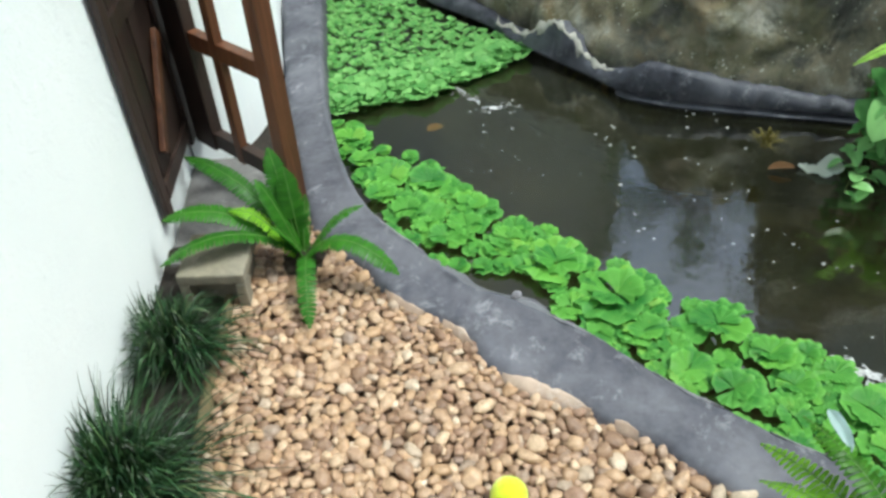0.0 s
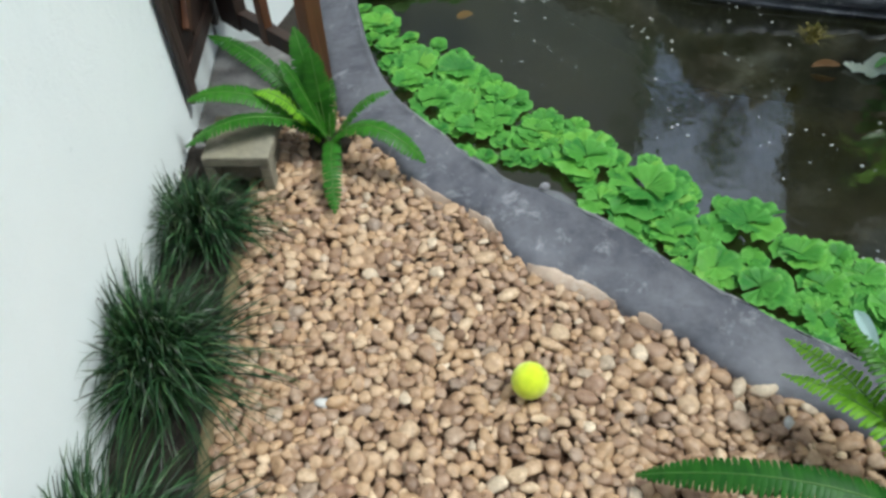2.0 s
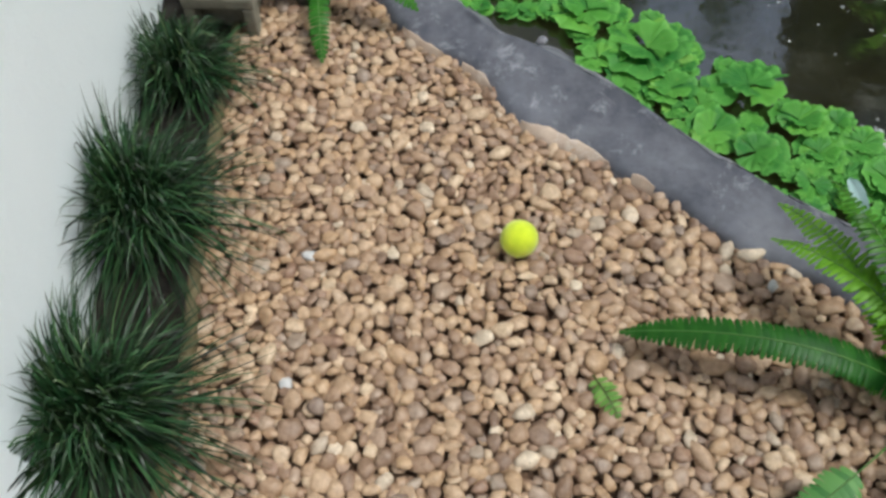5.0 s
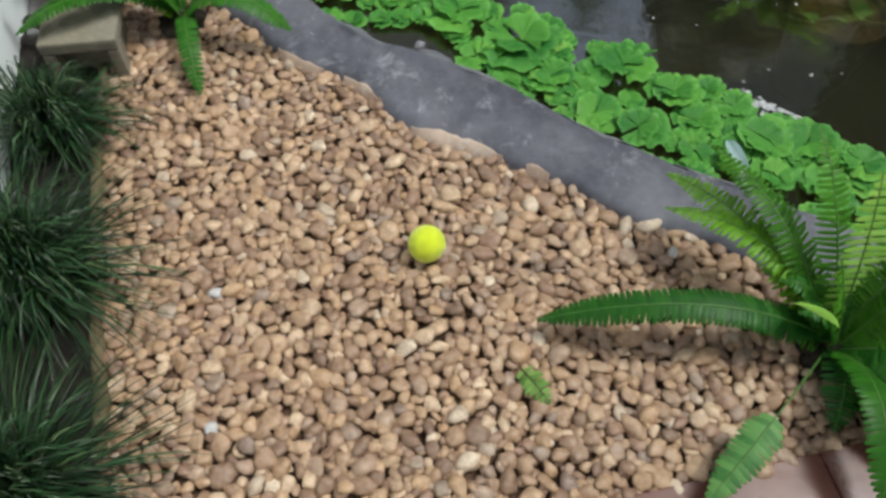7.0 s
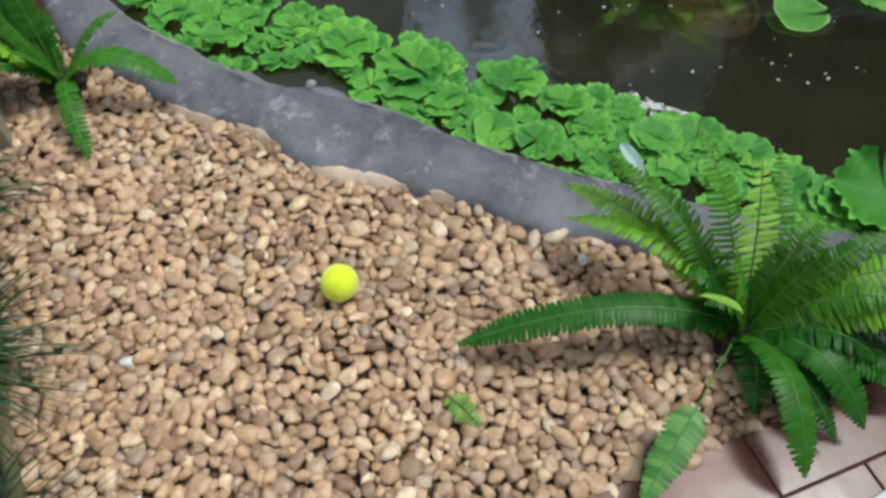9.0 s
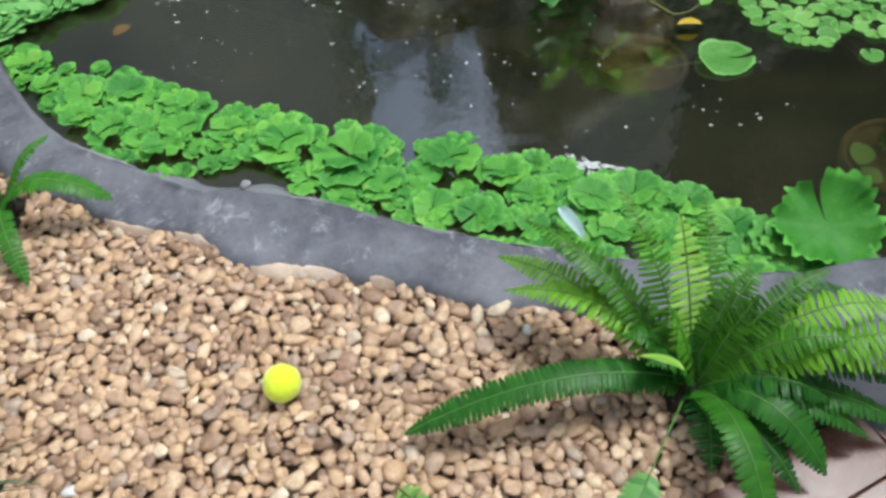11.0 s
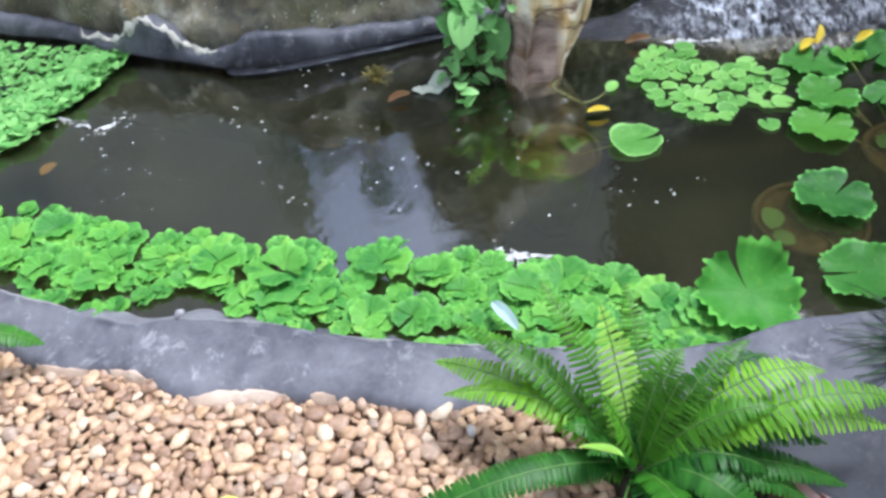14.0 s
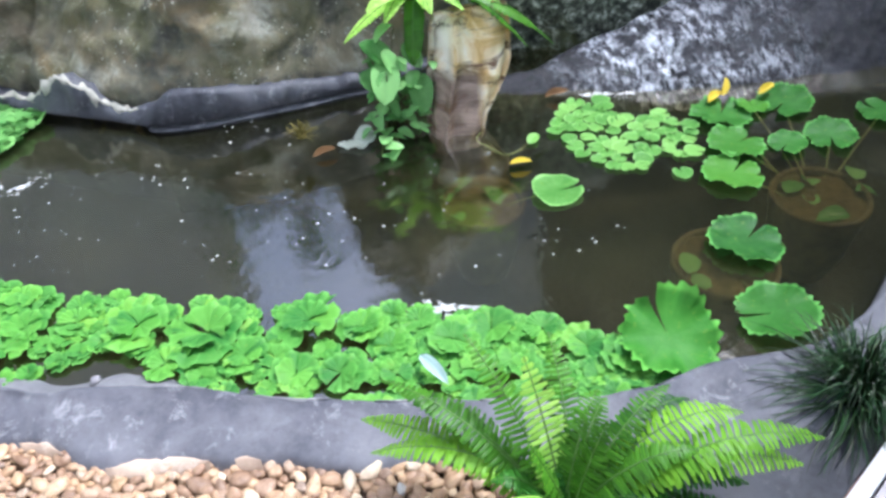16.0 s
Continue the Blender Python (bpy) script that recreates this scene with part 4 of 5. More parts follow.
def ovate(name, seed, fold=0.12, curl=0.25):
    """An egg-shaped leaf of length 1 along +x with a folded midrib and a drooping tip."""
    verts, rows, cols = [], 9, 7
    for r in range(rows):
        u = r / (rows - 1)
        w = 0.33 * (4 * u * (1 - u)) ** 0.6 * (1.12 - 0.30 * u) + 0.004
        for c in range(cols):
            v = 2 * c / (cols - 1) - 1
            verts.append((u - 0.03 * v * v * (u > 0.9), w * v, fold * abs(v) * w * 2 - curl * u * u + 0.012 * math.sin(9 * u + seed + 3 * v)))
    return raw(name, verts, grid_faces(rows, cols))


def fern(name, base, fronds, label, dense=1.0, fill=1.0, slim=1.0):
    ob = new(name)
    ob.matrix_world = pose(*base)
    bm = bmesh.new()
    bmesh.ops.create_icosphere(bm, subdivisions=4, radius=0.045)
    for v in bm.verts:
        v.co = v.co * (1 + 0.5 * turb(v.co, 40, 3))
        v.co.z = v.co.z * 0.8 + 0.008
    part("crown", smooth(bm), M_CROWN, ob, "dark fibrous crown of stalks")
    for k, (tip, rise, wide, pairs, mat, broad, *bare) in enumerate(fronds):
        rng = random.Random(k)
        root = (rng.uniform(-0.015, 0.015), rng.uniform(-0.015, 0.015), 0.02)
        stem, blade = frond(root, [tip[i] - base[i] for i in range(3)], rise, wide * slim, int(pairs * dense), k + 5, broad * fill, bare[0] if bare else 0.10, blunt=4.5 if broad > 1.18 else 2.2,
                            droop=0.06 if mat is M_FERN_YOUNG and slim < 1 else 0.30, lead=0.04 if mat is M_FERN_YOUNG and slim < 1 else 0.20)
        fr = part("frond", blade, mat, ob, "bright young frond" if mat is M_FERN_YOUNG else "")
        part("rachis", stem, M_RACHIS, fr)
    return tagged(ob, label, "fern")


FERN_BASE = (0.645, -0.255, 0.0)
D, Y, L, G = M_FERN, M_FERN_YOUNG, M_FERN_LIGHT, M_FERN_LOW_SHADE
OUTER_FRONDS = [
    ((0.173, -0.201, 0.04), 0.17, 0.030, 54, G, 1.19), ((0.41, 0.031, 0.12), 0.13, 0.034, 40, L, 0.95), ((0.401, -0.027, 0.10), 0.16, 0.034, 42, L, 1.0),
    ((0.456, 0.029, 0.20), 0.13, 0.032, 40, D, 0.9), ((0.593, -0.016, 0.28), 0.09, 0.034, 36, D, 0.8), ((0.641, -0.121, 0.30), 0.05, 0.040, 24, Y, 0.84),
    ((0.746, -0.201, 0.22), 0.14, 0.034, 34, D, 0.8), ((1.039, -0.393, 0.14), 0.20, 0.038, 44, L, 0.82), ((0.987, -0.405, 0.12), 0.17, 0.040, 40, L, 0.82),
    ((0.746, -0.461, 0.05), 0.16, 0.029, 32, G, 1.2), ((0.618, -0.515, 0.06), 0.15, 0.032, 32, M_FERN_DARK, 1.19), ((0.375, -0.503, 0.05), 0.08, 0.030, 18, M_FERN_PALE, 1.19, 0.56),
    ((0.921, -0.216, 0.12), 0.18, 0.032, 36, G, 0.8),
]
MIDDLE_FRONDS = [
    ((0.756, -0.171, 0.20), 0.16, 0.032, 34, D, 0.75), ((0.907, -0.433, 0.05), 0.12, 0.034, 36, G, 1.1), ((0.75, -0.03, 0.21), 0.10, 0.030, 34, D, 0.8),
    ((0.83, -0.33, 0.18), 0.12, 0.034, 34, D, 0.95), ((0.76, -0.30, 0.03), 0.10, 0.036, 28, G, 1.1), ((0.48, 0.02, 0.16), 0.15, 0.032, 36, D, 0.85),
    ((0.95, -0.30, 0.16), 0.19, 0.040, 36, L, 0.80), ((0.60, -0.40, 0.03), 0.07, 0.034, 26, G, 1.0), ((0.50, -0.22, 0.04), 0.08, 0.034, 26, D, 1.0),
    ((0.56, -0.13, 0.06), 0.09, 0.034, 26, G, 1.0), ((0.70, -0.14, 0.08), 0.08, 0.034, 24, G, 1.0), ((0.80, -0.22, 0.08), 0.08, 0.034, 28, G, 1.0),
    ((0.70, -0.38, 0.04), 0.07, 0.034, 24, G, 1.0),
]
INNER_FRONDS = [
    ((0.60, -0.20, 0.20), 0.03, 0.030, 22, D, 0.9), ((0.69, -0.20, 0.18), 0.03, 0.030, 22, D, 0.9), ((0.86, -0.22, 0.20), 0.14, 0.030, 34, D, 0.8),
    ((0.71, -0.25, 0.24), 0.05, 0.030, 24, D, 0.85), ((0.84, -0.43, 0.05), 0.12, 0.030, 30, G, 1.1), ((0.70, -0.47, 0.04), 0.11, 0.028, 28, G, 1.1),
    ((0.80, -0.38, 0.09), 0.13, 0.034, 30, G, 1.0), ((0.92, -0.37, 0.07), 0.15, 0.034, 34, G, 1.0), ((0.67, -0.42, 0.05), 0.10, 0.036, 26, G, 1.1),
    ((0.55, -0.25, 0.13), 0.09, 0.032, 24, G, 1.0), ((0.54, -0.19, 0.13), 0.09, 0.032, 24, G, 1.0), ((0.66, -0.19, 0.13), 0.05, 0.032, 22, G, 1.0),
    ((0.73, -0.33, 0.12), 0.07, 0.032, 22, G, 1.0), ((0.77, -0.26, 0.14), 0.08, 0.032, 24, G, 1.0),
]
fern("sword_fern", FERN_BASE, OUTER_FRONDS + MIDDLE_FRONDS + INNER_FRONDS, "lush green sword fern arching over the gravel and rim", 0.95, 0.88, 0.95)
tip_leaf = part("young_leaf", ovate("young_leaf", 1, 0.3, 0.3), M_FERN_YOUNG, bpy.data.objects["sword_fern"], "small curled yellow-green leaf")
tip_leaf.matrix_basis = pose(-0.054, -0.032, 0.150, 20, -8, 135) @ Matrix.Diagonal((0.070, 0.017, 0.05, 1))
B = M_FERN_DARK
fern("broad_fern", (-0.505, 0.560, 0.0), [
    ((-0.806, 0.700, 0.21), 0.12, 0.028, 34, B, 1.5), ((-0.795, 0.502, 0.17), 0.14, 0.030, 34, B, 1.5), ((-0.775, 0.405, 0.12), 0.15, 0.030, 34, B, 1.5),
    ((-0.575, 0.655, 0.27), 0.05, 0.030, 28, B, 1.7), ((-0.262, 0.475, 0.06), 0.16, 0.030, 30, B, 1.5), ((-0.365, 0.635, 0.13), 0.06, 0.018, 22, B, 1.4),
    ((-0.440, 0.335, 0.02), 0.12, 0.022, 26, G, 1.4), ((-0.655, 0.545, 0.17), 0.10, 0.024, 26, L, 1.4), ((-0.535, 0.62, 0.24), 0.05, 0.030, 26, B, 1.6),
    ((-0.60, 0.60, 0.22), 0.06, 0.028, 26, B, 1.6), ((-0.545, 0.50, 0.16), 0.05, 0.022, 22, B, 1.5), ((-0.50, 0.63, 0.16), 0.03, 0.016, 20, B, 1.3),
], "dark green fern with strap-like toothed fronds beside a post", 1.0, 0.66, 0.95)


def leaf_sprig():
    """A short broken piece of fern lying on the pebbles."""
    ob = new("fern_sprig")
    ob.matrix_world = pose(0.140, -0.268, 0.010)
    stem, blade = frond((0, 0, 0), (0.042, -0.066, 0.004), 0.012, 0.020, 8, 3, 0.85)
    part("blade", blade, M_SPRIG, ob)
    part("stem", stem, M_STALK, ob)
    return tagged(ob, "small torn green fern sprig lying on the pebbles", "leaf")


leaf_sprig()


def grass_clump(x, y, reach, height, count, seed, label, blades=None):
    rng = random.Random(seed)
    ob = new("grass_clump")
    ob.matrix_world = pose(x, y, 0.005)
    verts, faces = [], []
    for q in range(count):
        if q % (count // 8 + 1) == 0 and verts:
            part("tuft", raw("tuft", verts, faces), blades or M_GRASS, ob)
            verts, faces = [], []
        w = rng.uniform(0, 2 * math.pi)
        r0 = reach * 0.22 * math.sqrt(rng.random())
        out = reach * (rng.uniform(0.20, 0.88) if rng.random() < 0.66 else rng.uniform(0.8, 1.45))
        top = height * rng.uniform(0.45, 1.30) * (1.15 - 0.5 * out / reach)
        a = np.array((r0 * math.cos(w), r0 * math.sin(w), -0.01))
        w2 = w + rng.gauss(0, 0.55)
        end = np.array((out * math.cos(w2), out * math.sin(w2), top * rng.uniform(0.10, 0.80)))
        ctl = np.array((end[0] * 0.50 + rng.gauss(0, 0.018), end[1] * 0.50 + rng.gauss(0, 0.018), top * rng.uniform(1.0, 1.5)))
        for q3, room_left in ((end, 0.012), (ctl, 0.020)):
            gap = (Vector((x + q3[0], y + q3[1], 0)) - WALL_A).dot(WALL_N)
            if x < 0 and gap < room_left:
                q3[0] += WALL_N.x * (room_left - gap)
                q3[1] += WALL_N.y * (room_left - gap)
                q3[2] += 0.85 * (room_left - gap)
        wide = rng.uniform(0.0010, 0.0022)
        sd = np.array((-math.sin(w2), math.cos(w2), rng.uniform(-0.5, 0.5))) * wide
        first = len(verts)
        for u in (0, 0.2, 0.4, 0.6, 0.8, 1.0):
            p = a * (1 - u) ** 2 + 2 * ctl * u * (1 - u) + end * u * u
            f = (1 - u ** 3) + 0.05
            verts += [p - sd * f, p + sd * f]
        faces += [(first + 2 * k, first + 2 * k + 1, first + 2 * k + 3, first + 2 * k + 2) for k in range(5)]
    part("tuft", raw("tuft", verts, faces), blades or M_GRASS, ob)
    return tagged(ob, label, "grass", group="dark grass clumps")


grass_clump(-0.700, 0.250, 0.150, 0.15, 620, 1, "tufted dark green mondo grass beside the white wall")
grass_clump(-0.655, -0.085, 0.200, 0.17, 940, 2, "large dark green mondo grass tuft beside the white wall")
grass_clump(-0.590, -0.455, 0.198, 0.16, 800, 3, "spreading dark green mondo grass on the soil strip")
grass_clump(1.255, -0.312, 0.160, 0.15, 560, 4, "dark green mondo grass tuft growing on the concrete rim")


def lettuce_leaf(name, length, width, seed, rows=7, cols=23, pleat=1.0):
    """A fan-shaped pleated leaf with a wavy lobed margin, growing along +x from its origin."""
    rng = random.Random(seed)
    verts = []
    spread = width * rng.uniform(0.95, 1.1)
    lobes, ph = rng.choice((3, 4, 5)), rng.uniform(0, 6)
    cleft = [(rng.uniform(-0.7, 0.7), rng.uniform(0.02, 0.08)) for _ in range(2)]
    edge = []
    for c in range(cols):
        v = 2 * c / (cols - 1) - 1
        e = 1 - 0.13 * v * v + 0.038 * math.cos(lobes * math.pi * v + ph) - sum(d * math.exp(-((v - p) * 7) ** 2) for p, d in cleft)
        edge.append(e + 0.035 * abs(math.sin(4.6 * math.pi * v + ph)) - 0.02 + 0.012 * rng.uniform(-1, 1))
    for r in range(rows):
        u = r / (rows - 1)
        for c in range(cols):
            v = 2 * c / (cols - 1) - 1
            w = v * spread * 0.80
            rad = length * (0.06 + 0.94 * u * (1 + (edge[c] - 1) * u))
            x, y = rad * math.cos(w), rad * math.sin(w) * (0.35 + 0.65 * min(1, u * 1.6))
            z = length * (0.10 * u - 0.09 * u ** 3 + 0.05 * v * v * u) + pleat * length * 0.022 * math.cos(v * 4 * math.pi + ph) * u
            z += length * (0.045 * math.sin(lobes * math.pi * v + ph) * u ** 3 + 0.012 * rng.uniform(-1, 1) * u)
            verts.append((x, y, z))
    return raw(name, verts, grid_faces(rows, cols))


LEAVES = [lettuce_leaf("leaf", 1.0, 1.02 + 0.14 * (k % 3), k) for k in range(9)]


def rosette(seed, leaves, tilt):
    """Water lettuce: whorls of leaves on one crown, of radius 1."""
    rng = random.Random(seed)
    ob = new("water_lettuce")
    for k in range(leaves):
        ring = k / leaves
        w = 137.5 * k + rng.uniform(-14, 14)
        size = (1.0 - 0.42 * ring) * rng.uniform(0.82, 1.08)
        lf = part("leaf", LEAVES[rng.randrange(9)], M_LETTUCE, ob)
        lf.matrix_basis = pose(0, 0, 0.05 + 0.10 * ring, rng.uniform(-6, 6), -(tilt + 15 * ring + rng.uniform(-6, 6)), w) @ Matrix.Scale(size, 4)
    return ob


BIG = [(0.097, 0.672, 0.081), (0.233, 0.560, 0.092), (0.447, 0.473, 0.078), (0.546, 0.394, 0.058), (0.287, 0.450, 0.057), (0.368, 0.346, 0.055),
       (-0.030, 0.758, 0.062), (-0.138, 0.802, 0.078), (-0.104, 0.891, 0.064), (0.126, 0.520, 0.055), (0.579, 0.315, 0.050), (0.705, 0.260, 0.062),
       (0.796, 0.244, 0.063), (0.893, 0.187, 0.056), (0.948, 0.096, 0.054), (0.452, 0.297, 0.055), (0.556, 0.236, 0.054), (1.010, 0.022, 0.071),
       (0.922, 0.020, 0.046), (0.293, 0.608, 0.047), (0.625, 0.268, 0.043), (0.707, 0.164, 0.048), (0.799, 0.110, 0.047), (1.091, -0.026, 0.052),
       (-0.532, 1.224, 0.071), (-0.378, 1.030, 0.074), (-0.260, 1.007, 0.073), (-0.140, 0.904, 0.069), (-0.307, 0.871, 0.069), (-0.187, 0.755, 0.073),
       (-0.014, 0.811, 0.052), (0.059, 0.744, 0.043), (-0.397, 0.946, 0.056), (-0.476, 1.115, 0.051), (-0.242, 0.849, 0.061)]
BAND = [(-0.61, 1.33), (-0.55, 1.31), (-0.44, 1.20), (-0.30, 1.13), (-0.19, 1.02), (-0.09, 0.91), (0.02, 0.87), (0.17, 0.73), (0.31, 0.63), (0.42, 0.54),
        (0.59, 0.44), (0.75, 0.30), (0.91, 0.18), (0.98, 0.11), (1.12, 0.02), (1.14, -0.06), (1.05, -0.085), (0.88, -0.05), (0.70, 0.035), (0.45, 0.185),
        (0.28, 0.295), (0.17, 0.40), (0.07, 0.56), (-0.03, 0.66), (-0.08, 0.60), (-0.22, 0.66), (-0.36, 0.80), (-0.48, 1.02), (-0.60, 1.28)]
LABEL = "bright green water lettuce rosette floating at the pond edge"
PROTO = [rosette(k, n, tl) for k, (n, tl) in enumerate(((7, 2), (7, 5), (6, 1), (8, 6), (7, 3), (6, 5), (8, 3)))]
spots = [(x, y, r) for x, y, r in BIG]
for x, y in scatter(BAND, 0.050, 8, 5000):
    if all((x - a) ** 2 + (y - b) ** 2 > (0.62 * r) ** 2 for a, b, r in BIG):
        spots.append((x, y, random.Random(x).uniform(0.026, 0.046)))
for k, (x, y, r) in enumerate(spots):
    rng = random.Random(k * 7 + 1)
    r *= 0.86 if y > 0.72 else 0.98
    m = pose(x, y, WATER + 0.004 + 0.12 * r * rng.random(), rng.uniform(-6, 6), rng.uniform(-6, 6), rng.uniform(0, 360)) @ Matrix.Scale(r * 1.2, 4)
    if k < len(PROTO):
        PROTO[k].matrix_basis = m
        tagged(PROTO[k], LABEL, "water lettuce", "water lettuce along the rim")
    else:
        copy_thing(PROTO[k % len(PROTO)], m @ Matrix.Scale(1 / PROTO[k % len(PROTO)].scale.x, 4))
for ob in [o for o in scene.objects if o.name.startswith("water_lettuce")]:
    tagged(ob, LABEL, "water lettuce", "water lettuce along the rim")


def lettuce_mat():
    """A dense carpet of small rosettes in the arm of the pond."""
    poly = [(-0.625, 1.36), (-0.33, 1.50), (-0.10, 1.70), (0.02, 1.86), (-0.07, 1.93), (-0.26, 2.05), (-0.46, 2.24), (-0.72, 2.75), (-0.95, 2.75), (-0.83, 2.2), (-0.72, 1.75)]
    rng = random.Random(12)
    bases = []
    for k in range(4):
        ms = lettuce_leaf("leaf", 1.0, 0.9, 30 + k, 4, 7)
        bases.append((np.array([v.co[:] for v in ms.vertices]), [tuple(p.vertices) for p in ms.polygons]))
        bpy.data.meshes.remove(ms)
    verts, faces = [], []
    for x, y in scatter(poly, 0.030, 5, 14000):
        front = max(0.0, 1 - (y - (1.36 + (x + 0.62) * 0.78)) / 0.25)
        r = rng.uniform(0.023, 0.034) * (1 + 0.9 * min(1, front))
        z = WATER + 0.004 + rng.uniform(0, 0.012)
        turn0, nl = rng.uniform(0, 6.28), rng.randrange(5, 8)
        for q in range(nl):
            v, f = bases[rng.randrange(4)]
            m = pose(x, y, z + 0.002 * q, rng.uniform(-10, 10), -rng.uniform(8, 38), math.degrees(turn0) + 137.5 * q) @ Matrix.Scale(r * rng.uniform(0.8, 1.1) * (1 - 0.06 * q), 4)
            a = np.array(m)
            first = len(verts)
            verts += list(v @ a[:3, :3].T + a[:3, 3])
            faces += [tuple(first + i for i in g) for g in f]
    ob = part("water_lettuce_carpet", raw("water_lettuce_carpet", verts, faces), M_LETTUCE_MAT)
    return tagged(ob, "dense carpet of small bright green water lettuce", "water lettuce", kind="stuff")


lettuce_mat()


def pad_mesh(name, seed, scallop=0.05, teeth=24, cup=0.05, notch=0.22, ruffle=0.03):
    """A round floating leaf of radius 1 with a notch, a toothed edge that lifts here and there, and folds along its veins."""
    rng = random.Random(seed)
    rings, n = 7, 108
    verts = [(0, 0, 0)]
    ph, ph2 = rng.uniform(0, 6), rng.uniform(0, 6)
    tooth = [rng.uniform(0.5, 1.3) for _ in range(teeth + 2)]
    for r in range(1, rings + 1):
        u = r / rings
        for k in range(n + 1):
            f = k / n
            open_ = notch * (0.35 + 0.65 * u)
            w = open_ * 0.5 + (2 * math.pi - open_) * f
            saw = (f * teeth) % 1.0
            bite = scallop * tooth[int(f * teeth)] * (saw / 0.7 if saw < 0.7 else (1 - saw) / 0.3)
            corner = 0.10 * (max(0.0, 1 - f * 14) ** 2 + max(0.0, 1 - (1 - f) * 14) ** 2)
            rad = u * (1 + (bite - scallop * 0.5 + 0.035 * math.sin(3 * w + ph) - corner) * u ** 4)
            z = cup * u * u * (0.6 + 0.7 * math.sin(2 * w + ph)) + 0.004 * math.cos(w * 7.5) * u
            z += ruffle * u ** 4 * math.sin(7 * w + ph2) + 0.05 * u ** 6 + 0.006 * rng.uniform(-1, 1) * u
            verts.append((rad * math.cos(w), rad * math.sin(w), z))
    faces = [(0, 1 + k, 2 + k) for k in range(n)]
    for r in range(rings - 1):
        o, p = 1 + r * (n + 1), 1 + (r + 1) * (n + 1)
        faces += [(o + k, p + k, p + k + 1, o + k + 1) for k in range(n)]
    return raw(name, verts, faces)


PADS = [pad_mesh("lily_pad", k, 0.11 if k < 3 else 0.14, 22 + 2 * k, 0.09, 0.16 + 0.05 * k, 0.065) for k in range(5)]
for k, (x, y, r, turn, tip) in enumerate(((1.215, 0.602, 0.072, -15, 3), (1.490, 0.183, 0.094, 20, 5), (1.364, -0.036, 0.092, 150, 8), (1.857, 0.66, 0.092, 40, 4),
                                     (2.06, 0.607, 0.085, 200, 8), (1.772, 0.511, 0.083, 10, 5), (1.666, 0.412, 0.085, 25, 4), (1.900, 0.437, 0.054, 200, 6),
                                     (2.028, 0.400, 0.073, 230, 6), (2.264, 0.415, 0.075, 100, 5), (1.965, 0.640, 0.050, 60, 7))):
    ob = part("lily_pad", PADS[k % 5], M_PAD) if k else part("lily_pad", pad_mesh("lily_pad", 7, 0.03, 22, 0.12, 0.24, 0.03), M_PAD_SMALL)
    ob.matrix_world = pose(x, y, WATER + 0.006 + 0.003 * (k % 3), tip * 0.5, tip, turn) @ Matrix.Scale(r, 4)
    foot = min(((1.816, 0.237), (1.421, 0.172), (1.032, 0.689)), key=lambda q: (q[0] - x) ** 2 + (q[1] - y) ** 2)
    v, f = tube(arc((x, y, WATER + 0.002), (foot[0] + 0.02 * (k % 3 - 1), foot[1], -0.14), 0.02, 12), 0.0030, 0.0030)
    stem = part("stalk", raw("stalk", v, f), M_LILY_STALK, ob)
    stem.matrix_basis = ob.matrix_world.inverted()
    tagged(ob, "round green lily pad with a toothed edge floating on the pond" if k else "pale green round lily pad floating alone on the pond", "lily pad", "lily pads")
big = new("large_leaf_cluster")
big.matrix_world = pose(1.098, 0.022, WATER + 0.004)
blade = part("blade", pad_mesh("large_pad", 9, 0.16, 24, 0.30, 0.20, 0.11), M_BIG_LEAF, big, "large toothed leaf held above the water")
blade.matrix_basis = pose(0, -0.010, 0.036, 20, -6, 0) @ pose(0, 0, 0, 0, 0, 84) @ Matrix.Scale(0.108, 4)
for k, (turn, r) in enumerate(((200, 0.060), (240, 0.062), (285, 0.060))):
    leaf = part("leaf", LEAVES[k], M_LETTUCE, big, "smaller fan-shaped leaf at its foot")
    leaf.matrix_basis = pose(0.055 * math.cos(radians(turn)), 0.075 * math.sin(radians(turn)), 0.002 + 0.002 * k, 0, -3, turn) @ Matrix.Scale(r, 4)
v, f = tube(arc((0, 0, -0.10), (0, 0, 0.034), 0.0, 6), 0.004, 0.003)
part("stalk", raw("stalk", v, f), M_STALK, big)
tagged(big, "large bright green toothed leaf standing out of the water", "lily pad")
small = [pad_mesh("floating_leaf", 20 + k, 0.03, 11, 0.06, 0.35) for k in range(3)]
for k, (x, y) in enumerate(scatter([(1.375, 0.86), (1.35, 0.74), (1.42, 0.60), (1.50, 0.55), (1.56, 0.60), (1.64, 0.53), (1.74, 0.66), (1.70, 0.79), (1.61, 0.74), (1.60, 0.92), (1.50, 0.98)], 0.036, 3, 3000)):
    rng = random.Random(k)
    ob = part("floating_leaf", small[k % 3], M_PAD_SMALL)
    ob.matrix_world = pose(x, y, WATER + 0.004 + 0.001 * (k % 6), rng.uniform(-5, 5), rng.uniform(-5, 5), rng.uniform(0, 360)) @ Matrix.Scale(rng.uniform(0.021, 0.031), 4)
    tagged(ob, "small round pale green leaf floating in a cluster", "floating leaf", "cluster of small floating leaves")
lone = part("floating_leaf", small[0], M_PAD_SMALL)
lone.matrix_world = pose(1.558, 0.487, WATER + 0.004, 0, 0, 80) @ Matrix.Scale(0.028, 4)
tagged(lone, "small round pale green leaf floating alone", "floating leaf", "cluster of small floating leaves")


OVATES = [ovate("leaf", k, 0.15 + 0.05 * k, 0.15 + 0.1 * k) for k in range(3)]


